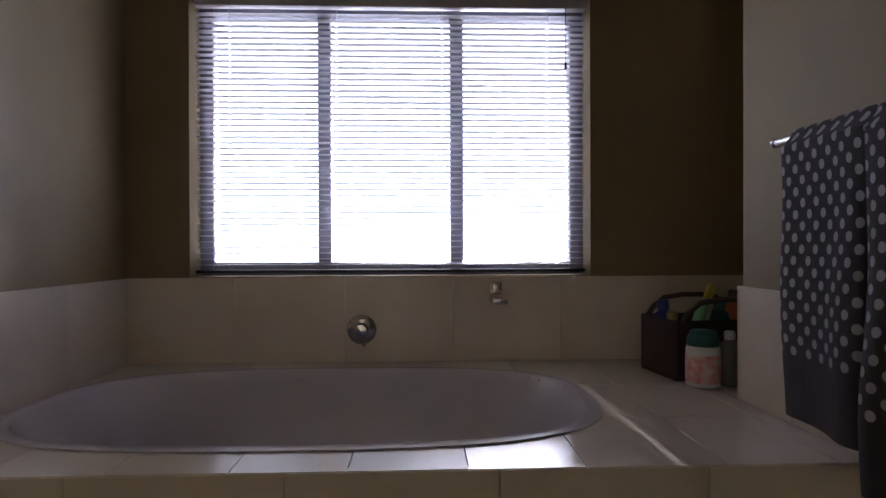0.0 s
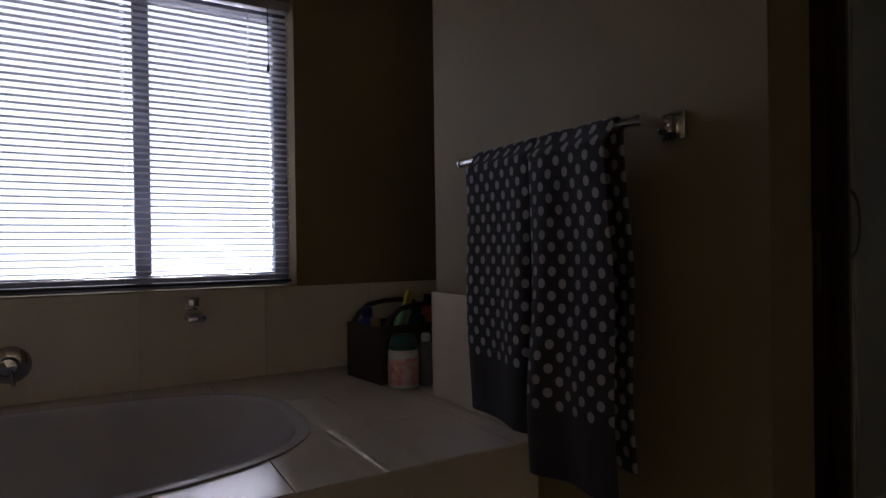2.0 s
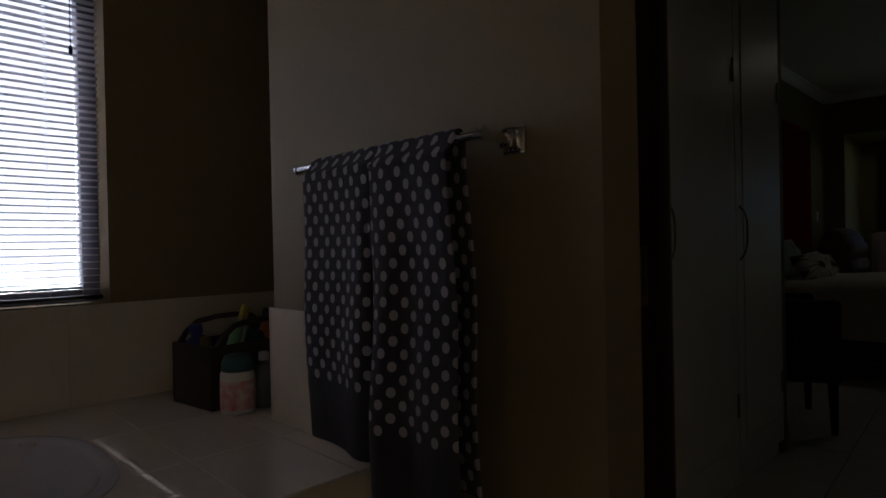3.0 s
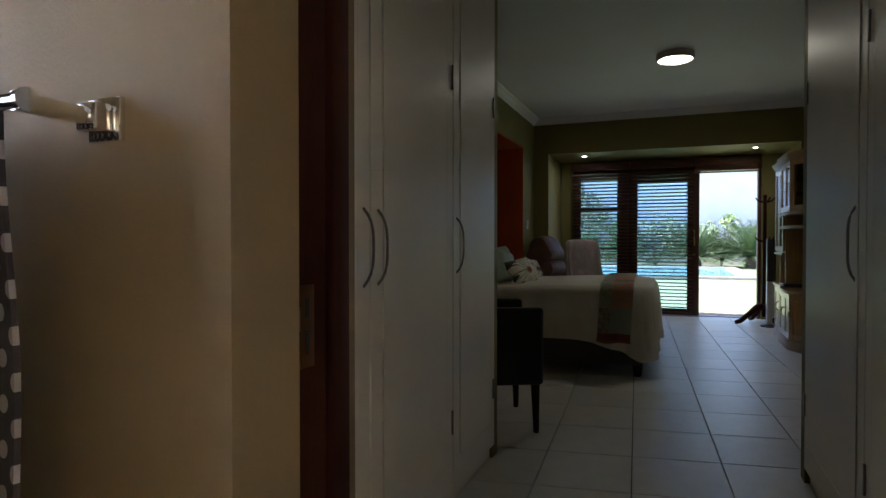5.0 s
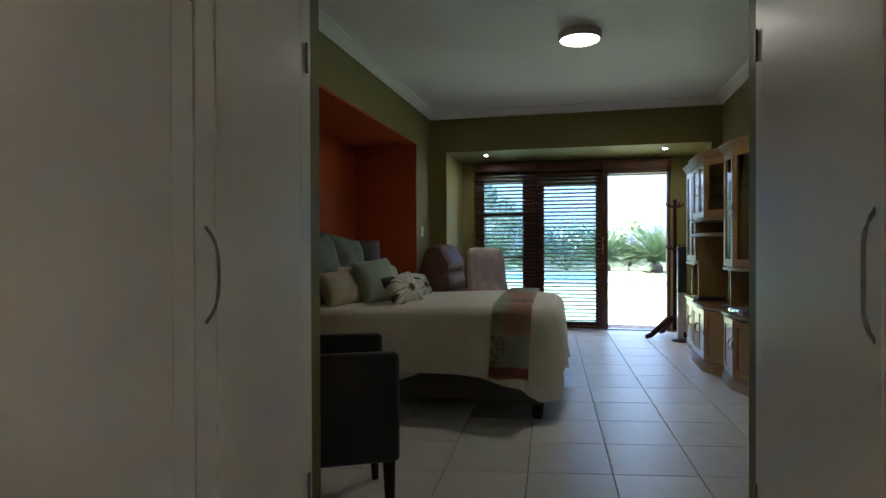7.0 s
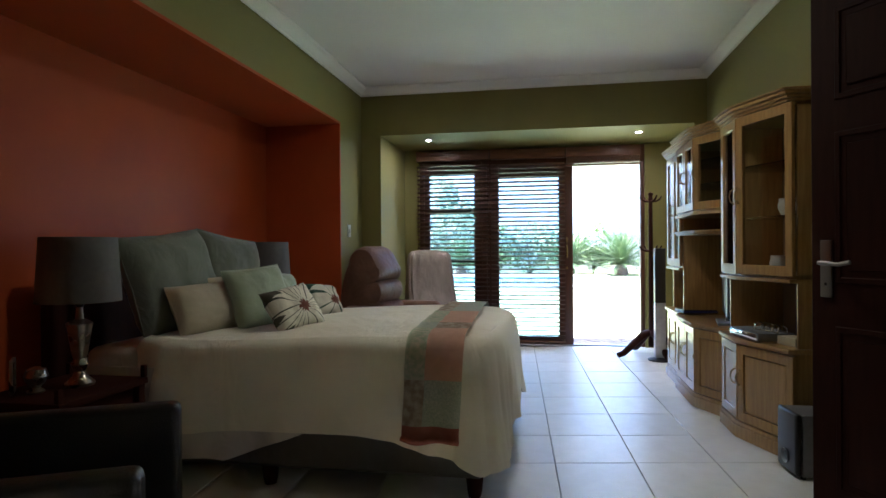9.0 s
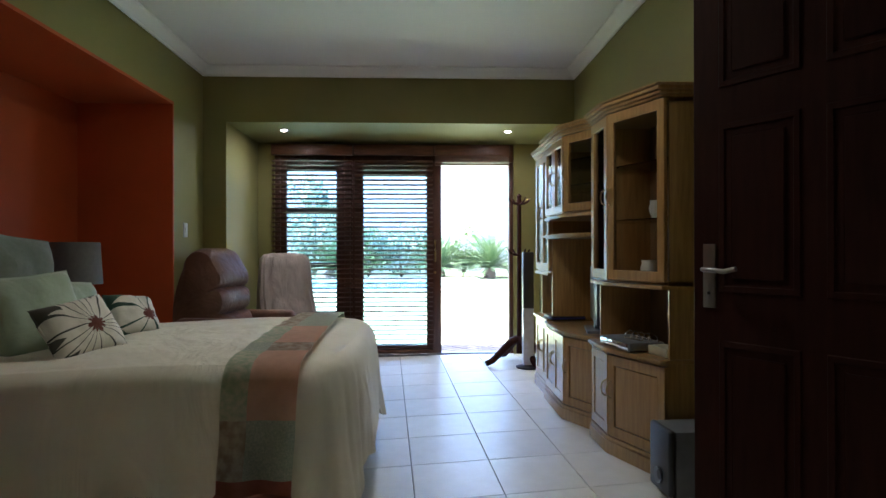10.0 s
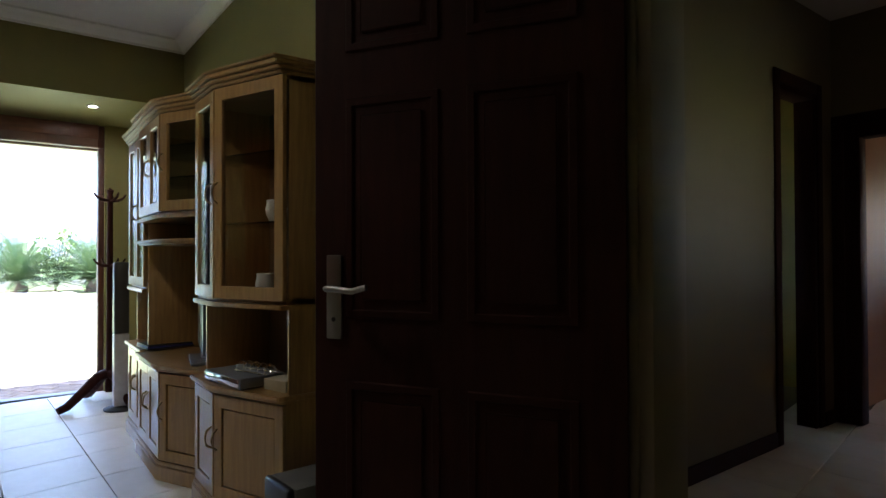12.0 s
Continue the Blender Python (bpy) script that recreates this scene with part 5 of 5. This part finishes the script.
for sy in (-1, 1):
    bm = bmesh.new()
    ya, yb = sorted((sy * T_ / 2, sy * (T_ / 2 + 0.008)))
    box(bm, W - 0.085, ya, 0.905, W - 0.04, yb, 1.12, bevel=0.003)
    pl = part("handle_plate", bm, STEEL, leaf, "satin metal handle plate")
    y = sy * (T_ / 2 + 0.008)
    part("handle", tube([(W - 0.0625, y, 1.035), (W - 0.0625, y + sy * 0.035, 1.035), (W - 0.09, y + sy * 0.042, 1.035), (W - 0.14, y + sy * 0.042, 1.03), (W - 0.18, y + sy * 0.038, 1.04)], 0.008, 10), STEEL, pl)
    part("keyhole", lathe([(0.006, 0), (0.006, 0.0015)], 12, m=pose(W - 0.0625, y, 0.955, -90 * sy, 0, 0)), BLACK_PLASTIC, pl)
# reveal coloured darker than the olive wall to carry its shadow
door_lining("door_frame_bedroom", "y", -0.42, -0.29, 5.33, 6.18, 2.1, "reveal of the bedroom doorway with its shade in the brown colour", arch=0.03, proud=0.01, mat=HALL_SHADE_BROWN)

# ---- the oak wall unit ----
def frame_door(parent, p, q, z0, z1, glazed, handle_end, stile=0.05, t=0.02):
    """A framed oak door between plan points p and q, with glass or a fielded panel."""
    p, q = Vector((*p, 0)), Vector((*q, 0))
    d = q - p
    w = d.length
    ang = math.atan2(d.y, d.x)
    m = Matrix.Translation(p) @ Matrix.Rotation(ang, 4, "Z")
    stile = min(stile, w * 0.24)
    bm = bmesh.new()
    border(bm, 0, z0, w, z1, stile, 0.055, 0, t)
    leaf = part("door", bm, OAK, parent, at=m)
    bm = bmesh.new()
    if glazed:
        box(bm, stile - 0.006, 0.008, z0 + 0.049, w - stile + 0.006, 0.012, z1 - 0.049)
        gp = part("pane", bm, CABINET_GLASS, leaf)
        gp.visible_shadow = False
    else:
        box(bm, stile + 0.002, 0.004, z0 + 0.057, w - stile - 0.002, 0.014, z1 - 0.057, bevel=0.0045, segments=1)
        part("panel", bm, OAK, leaf)
    hx = 0.022 if handle_end == 0 else w - 0.022
    zc = (z0 + z1) / 2 + (0.0 if glazed else 0.03)
    pts = [(hx, t, zc - 0.045), (hx - 0.004, t + 0.022, zc - 0.03), (hx + 0.004, t + 0.026, zc), (hx - 0.004, t + 0.022, zc + 0.03), (hx, t, zc + 0.045)]
    part("handle", tube(pts, 0.0045, 8), BRASS, leaf, "small aged brass handle")
    return leaf


def offset(outline, d):
    """The front outline pushed d metres out towards +y and the ends."""
    return [(x + (d if k == len(outline) - 1 else -d if k == 0 else 0) * 0.6, y + d) for k, (x, y) in enumerate(outline)]


def moulding(bm, outline, z0, profile, back):
    """Stacked mouldings that follow the unit's front; profile rows are out, height."""
    z = z0
    for out, h in profile:
        o = offset(outline, out)
        prism(bm, [(o[0][0], back), *o, (o[-1][0], back)][::-1], z, z + h, bevel=min(0.004, h * 0.3))
        z += h
    return z


BACK = -0.288


def oak_unit(name, front, low, high, top, label, face_low, face_high, shelf=None):
    """One bay of the wall unit. front: plan points along the face, from small x to large x; low, high: counter and upper cabinet heights."""
    ob = thing(name, 0, 0, 0, label, "wall unit", group="oak wall units")
    x0, x1 = front[0][0], front[-1][0]
    cx, cy = (x0 + x1) / 2, (BACK + front[0][1]) / 2
    ob.matrix_basis = pose(cx, cy, 0)

    def put(nm, bm, mat, parent=ob, label=""):
        bmesh.ops.translate(bm, verts=bm.verts[:], vec=(-cx, -cy, 0))
        return part(nm, bm, mat, parent, label)

    bm = bmesh.new()
    moulding(bm, front, 0.0, [(0.012, 0.075), (0.006, 0.02)], BACK)
    put("plinth", bm, OAK)
    inner = [(x0, BACK), *[(x, y - 0.021) for x, y in front], (x1, BACK)][::-1]
    put("lower_cabinet", prism(bmesh.new(), inner, 0.095, low - 0.03), OAK)
    bm = bmesh.new()
    moulding(bm, front, low - 0.03, [(0.006, 0.012), (0.02, 0.02)], BACK)
    put("counter", bm, OAK)
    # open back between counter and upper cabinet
    put("back_panel", boxes((x0, BACK, low + 0.002, x1, BACK + 0.012, high)), OAK_SHADED)
    for x in (x0, x1 - 0.018):
        put("side_panel", boxes((x, BACK + 0.012, low + 0.002, x + 0.018, front[0][1] - 0.03 if x == x0 else front[-1][1] - 0.05, top), bevel=0.002), OAK)
    # upper cabinet: floor, roof, back
    for z in (high, top - 0.02):
        put("shelf", prism(bmesh.new(), inner, z, z + 0.02), OAK)
    # back in the darkened oak, which carries the shade behind the glass
    put("upper_back", boxes((x0 + 0.018, BACK, high + 0.02, x1 - 0.018, BACK + 0.012, top - 0.02)), OAK_SHADED)
    for z in (high + (top - high) * 0.36, high + (top - high) * 0.68):
        put("glass_shelf", prism(bmesh.new(), [(x0 + 0.02, BACK + 0.013), *[(min(max(x, x0 + 0.02), x1 - 0.02), y - 0.045) for x, y in front], (x1 - 0.02, BACK + 0.013)][::-1], z, z + 0.006), CABINET_GLASS)
    bm = bmesh.new()
    moulding(bm, front, top, [(0.006, 0.015), (0.018, 0.018), (0.03, 0.022), (0.04, 0.012)], BACK)
    put("cornice", bm, OAK)
    bm = bmesh.new()
    moulding(bm, front, high - 0.022, [(0.008, 0.021)], BACK)
    put("light_rail", bm, OAK)
    if shelf:
        bm = bmesh.new()
        moulding(bm, front, shelf, [(0.002, 0.012), (0.014, 0.016)], BACK)
        put("mid_shelf", bm, OAK)
    for faces, z0, z1, glazed in ((face_low, 0.10, low - 0.035, False), (face_high, high + 0.012, top - 0.004, True)):
        for p, q, he in faces:
            frame_door(ob, (p[0] - cx, p[1] - cy - 0.02), (q[0] - cx, q[1] - cy - 0.02), z0, z1, glazed, he)
    return ob


A0, A1, A2 = (7.635, -0.078), (8.02, 0.075), (8.31, 0.075)
oak_unit("oak_display_cabinet", [A0, A1, A2], 0.575, 0.935, 1.85, "oak display cabinet with glazed doors above and panelled doors below", [(A0, A1, 1), (A1, A2, 0)], [(A0, A1, 1), (A1, A2, 0)])
B0, B1, B2 = (8.312, -0.02), (8.67, 0.16), (9.21, 0.16)
BM = (8.94, 0.16)
oak_unit("oak_television_cabinet", [B0, B1, B2], 0.575, 1.345, 1.86, "oak wall unit bay with a television recess", [(B0, B1, 1), (B1, BM, 1), (BM, B2, 0)], [(B0, B1, 1), (B1, BM, 1), (BM, B2, 0)], shelf=1.19)
C1, C2 = (9.212, 0.135), (9.70, 0.135)
CM = (9.456, 0.135)
oak_unit("oak_display_cabinet", [C1, C2], 0.585, 0.94, 1.85, "oak display cabinet bay beside the window bay", [(C1, CM, 1), (CM, C2, 0)], [(C1, CM, 1), (CM, C2, 0)])

# things on the wall unit
tv = thing("television", 8.66, -0.06, 0.577, "dark flat television with a silver foot in the recess", "television", turn=168)
bm = bmesh.new()
box(bm, -0.26, -0.02, 0.06, 0.26, 0.02, 0.42, bevel=0.008)
part("screen", bm, BLACK_PLASTIC, tv)
bm = bmesh.new()
box(bm, -0.15, -0.07, 0, 0.15, 0.07, 0.02, bevel=0.006)
part("foot", bm, GREY_PLASTIC, tv, "silver foot")
part("neck", boxes((-0.04, -0.015, 0.02, 0.04, 0.015, 0.07), bevel=0.004), GREY_PLASTIC, tv)
dvd = thing("disc_player", 8.0, -0.05, 0.577, "slim silver disc player on the oak counter", "player", turn=10)
bm = bmesh.new()
box(bm, -0.16, -0.10, 0.006, 0.16, 0.10, 0.05, bevel=0.004)
part("case", bm, GREY_PLASTIC, dvd)
bm = bmesh.new()
box(bm, -0.15, 0.10, 0.012, 0.15, 0.104, 0.044, bevel=0.001)
part("front", bm, CHROME, dvd, "shiny front")
for sx in (-0.13, 0.13):
    for sy in (-0.08, 0.08):
        part("foot", lathe([(0.01, 0), (0.012, 0.007)], 10, m=pose(sx, sy, 0)), BLACK_PLASTIC, dvd)
rk = thing("wire_rack", 7.93, -0.08, 0.627, "small wire rack lying on a disc player", "rack", turn=20)
for k in range(5):
    x = -0.09 + 0.045 * k
    part("hoop", tube([(x, -0.03, 0.0), (x, -0.028, 0.03), (x, 0.0, 0.045), (x, 0.028, 0.03), (x, 0.03, 0.0)], 0.004, 6), CHROME, rk)
for y in (-0.03, 0.03):
    part("wire", tube([(-0.10, y, 0.004), (0.10, y, 0.004)], 0.004, 6), CHROME, rk)
bx = thing("box", 7.76, -0.14, 0.577, "small pale cardboard box on the oak counter", "box", turn=16)
bm = bmesh.new()
box(bm, -0.07, -0.05, 0, 0.07, 0.05, 0.045, bevel=0.002)
part("carton", bm, CREAM_SATIN, bx)
bk = thing("magazine_pile", 9.28, 0.0, 0.587, "dark magazines lying on the oak counter", "magazines", turn=6)
for k in range(3):
    bm = bmesh.new()
    box(bm, -0.11, -0.13 + 0.004 * k, 0.009 * k, 0.11 - 0.005 * k, 0.13, 0.009 * k + 0.008, bevel=0.0015)
    part("magazine", bm, BLUE_PLASTIC if k == 1 else BLACK_PLASTIC, bk)
for x, y, z, h, nm, lb in ((7.85, -0.10, 0.955, 0.10, "sugar_bowl", "white china bowl on a cabinet shelf"), (7.80, -0.12, 1.2715, 0.09, "tea_cup", "patterned china cup on a glass shelf"), (9.33, 0.0, 0.96, 0.13, "vase", "small pale vase on a cabinet shelf")):
    ob = thing(nm, x, y, z, lb, "ornament")
    part("body", lathe([(r * h, z * h) for r, z in ((0.28, 0), (0.32, 0.04), (0.46, 0.35), (0.5, 0.6), (0.42, 0.85), (0.46, 1.0), (0.42, 0.96), (0.38, 0.6), (0.0, 0.12))], 24), WHITE_PLASTIC, ob)

# ---- garden ----
structure("backdrop", boxes((-7, 6.0, -0.16, 10, 6.02, 3.05)), BACKDROP, "plain bright sky seen through the bathroom window")
structure("ground", boxes((-150, -150, -0.40, 250, 150, -0.17)), LAWN, "sunlit lawn")
structure("roof_eave", boxes((11.352, -3, 2.16, 12.3, 9, 2.32), bevel=0.01), CEILING, "white boarded eave above the sliding door")
brick_bed = structure("pavement", boxes((11.25, -6, -0.168, 12.12, 9, -0.062)), GROUT, "narrow strip of brick paving outside the sliding door")
bm = bmesh.new()
box(bm, -0.098, -0.0475, -0.03, 0.098, 0.0475, 0.012, bevel=0.004, segments=1)
paver = finish("brick", bm, PAVER)
for i in range(-14, 15):
    for j in range(-20, 21):
        u, v = (i + 0.5 * (j % 2)) * 0.205, j * 0.103
        x, y = 11.7 + (u - v) * 0.7071, 1.2 + (u + v) * 0.7071
        if 11.34 < x < 12.05 and -0.35 < y < 2.75:
            part("brick", paver, None, brick_bed, at=pose(x, y, -0.062 + random.uniform(-0.003, 0.003), 0, 0, 45 + random.uniform(-1.5, 1.5)))
structure("pool_water", boxes((22.8, -0.9, -0.166, 29.6, 14, -0.13)), WATER, "turquoise swimming pool water")
structure("pool_coping", boxes((22.4, -1.3, -0.166, 22.8, 14.4, -0.08), (29.6, -1.3, -0.166, 30.6, 14.4, -0.08), (22.8, 14.0, -0.166, 29.6, 14.4, -0.08), (22.8, -1.3, -0.166, 29.6, -0.9, -0.08), bevel=0.012), PAVING, "pale stone pool coping")
gw = thing("garden_wall", 34.5, 0, -0.17, "tall white plastered garden wall", "wall", kind="structure")
part("wall", boxes((-0.15, -34, 0, 0.15, 34, 6.2)), STUCCO, gw)
part("coping", boxes((-0.2, -34, 6.2, 0.2, 34, 6.3), bevel=0.02), STUCCO, gw)


def cycad(name, x, y, size, fronds, seed):
    rng = random.Random(seed)
    ob = thing(name, x, y, -0.17, "spiky green cycad growing beside the pool", "plant", group="cycads")
    part("trunk", lathe([(0.12 * size, 0), (0.14 * size, 0.06 * size), (0.12 * size, 0.16 * size), (0.05 * size, 0.22 * size)], 14), BARK, ob)
    bm = bmesh.new()
    for k in range(fronds):
        a = 2 * math.pi * (k * 0.618 + rng.uniform(-0.02, 0.02))
        lift = 0.05 + 1.35 * (k / fronds)
        length = size * rng.uniform(0.85, 1.1)
        pts = []
        for i in range(9):
            s = i / 8
            r = length * s * math.cos(lift) * (1 + 0.1 * s)
            z = 0.20 * size + length * (s * math.sin(lift) - 0.26 * s * s)
            pts.append(Vector((r * math.cos(a), r * math.sin(a), z)))
        side = Vector((-math.sin(a), math.cos(a), 0))
        for p, q in zip(pts, pts[1:]):
            for h in (0, 0.5):
                o = p.lerp(q, h)
                for sg in (-1, 1):
                    tip = o + side * sg * 0.085 * size + (q - p) * 0.8 + Vector((0, 0, 0.03 * size))
                    w = (q - p) * 0.28
                    bm.faces.new([bm.verts.new(v) for v in (o, o + w, tip)])
            bm.faces.new([bm.verts.new(v) for v in (p - side * 0.008, p + side * 0.008, q + side * 0.006, q - side * 0.006)])
    part("crown", finish("crown", bm, FROND, False), None, ob)
    return ob


def shrub(name, x, y, w, h, n, seed, mat=SHRUB):
    rng = random.Random(seed)
    ob = thing(name, x, y, -0.17, "leafy green shrub against the garden wall", "shrub", group="shrubs by the wall")
    bm = bmesh.new()
    for k in range(7):
        a = rng.uniform(0, 6.28)
        tube([(0, 0, 0), (0.2 * w * math.cos(a), 0.2 * w * math.sin(a), h * 0.4), (0.36 * w * math.cos(a), 0.36 * w * math.sin(a), h * 0.8)], 0.03, 5, bm, [0.035, 0.02, 0.008])
    part("stem", bm, BARK, ob)
    bm = bmesh.new()
    clumps = [(rng.uniform(-0.4, 0.4) * w, rng.uniform(-0.4, 0.4) * w, rng.uniform(0.25, 0.9) * h, rng.uniform(0.15, 0.3) * min(w, h)) for _ in range(12)]
    for k in range(n):
        cx, cy, cz, r = clumps[k % 12]
        d = Vector((rng.gauss(0, 1), rng.gauss(0, 1), rng.gauss(0, 1))).normalized() * r * rng.uniform(0.6, 1.05)
        c = Vector((cx, cy, cz)) + d
        u = Vector((rng.gauss(0, 1), rng.gauss(0, 1), rng.gauss(0, 1))).normalized() * rng.uniform(0.085, 0.15)
        v = u.orthogonal().normalized() * u.length * 0.45
        bm.faces.new([bm.verts.new(p) for p in (c - u, c + v, c + u, c - v)])
    part("crown", finish("crown", bm, mat, False), None, ob)
    return ob


LIGHT_LEAF = material("light_green_leaf", (0.17, 0.24, 0.07), 0.5, second=(0.12, 0.18, 0.05), scale=3, bump=0)
cycad("cycad", 31.6, -2.05, 2.25, 135, 1)
cycad("cycad", 31.8, 0.25, 2.2, 135, 2)
cycad("cycad", 31.7, 5.2, 1.9, 80, 3)
shrub("shrub", 33.0, -4.1, 2.2, 2.0, 900, 4)
shrub("shrub", 33.0, -0.95, 1.5, 2.5, 700, 5, LIGHT_LEAF)
shrub("shrub", 32.6, 2.0, 2.6, 2.3, 1100, 6)
shrub("shrub", 33.2, 3.6, 2.0, 2.4, 800, 10, LIGHT_LEAF)
shrub("shrub", 32.9, 6.1, 3.4, 4.8, 2400, 7)
shrub("shrub", 33.0, 9.6, 3.6, 4.4, 1600, 8)
shrub("shrub", 33.0, 13.6, 3.4, 3.6, 1200, 9)

# ---- floor tiles, last ----
ROW_X, ROW_Y = Vector((0.4446, 0.0241, 0)), Vector((-0.0666, 0.4069, 0))
FIRST = Vector((6.0957, 1.0464, 0))
bm = bmesh.new()
joint = 0.0023
low, mid, high = [], [], []
for su, sv in ((-1, -1), (1, -1), (1, 1), (-1, 1)):
    for ring, inset, z in ((low, 0, -0.012), (mid, 0, -0.002), (high, 0.002, 0)):
        gap = joint + inset
        ring.append(bm.verts.new(ROW_X * su * (0.5 - gap / 0.445) + ROW_Y * sv * (0.5 - gap / 0.41) + Vector((0, 0, z))))
bm.faces.new(low[::-1]), bm.faces.new(high)
for a, b in ((low, mid), (mid, high)):
    for k in range(4):
        bm.faces.new((a[k], a[(k + 1) % 4], b[(k + 1) % 4], b[k]))
tile_mesh = finish("tile", bm, FLOOR_TILE)
# bathroom tiles out of view, added with a colour chosen for bounced light
bath_tile_mesh = tile_mesh.copy()
bath_tile_mesh.materials[0] = UNSEEN_BROWN_TILE
floor_ob = bpy.data.objects["floor"]
for i in range(-14, 13):
    for j in range(-19, 9):
        x, y, _ = FIRST + ROW_X * (i + 0.5) + ROW_Y * (j + 0.5)
        bath = 0.5 < x <= 2.6 and -0.9 < y < 2.35
        passage = 2.6 < x < 5.2 and 0.5 < y < 2.2
        room = 4.8 < x < 11.2 and -0.4 < y < 3.8 and not (x > 9.9 and y > 2.95) and not (y > 3.0 and not 6.0 < x < 9.6)
        hall = 5.0 < x < 7.2 and -6.4 < y <= -0.2
        if (bath or passage or room or hall) and x < 11.0:
            part("tile", bath_tile_mesh if bath else tile_mesh, None, floor_ob, at=pose(x, y, random.uniform(-0.0004, 0.0004)))
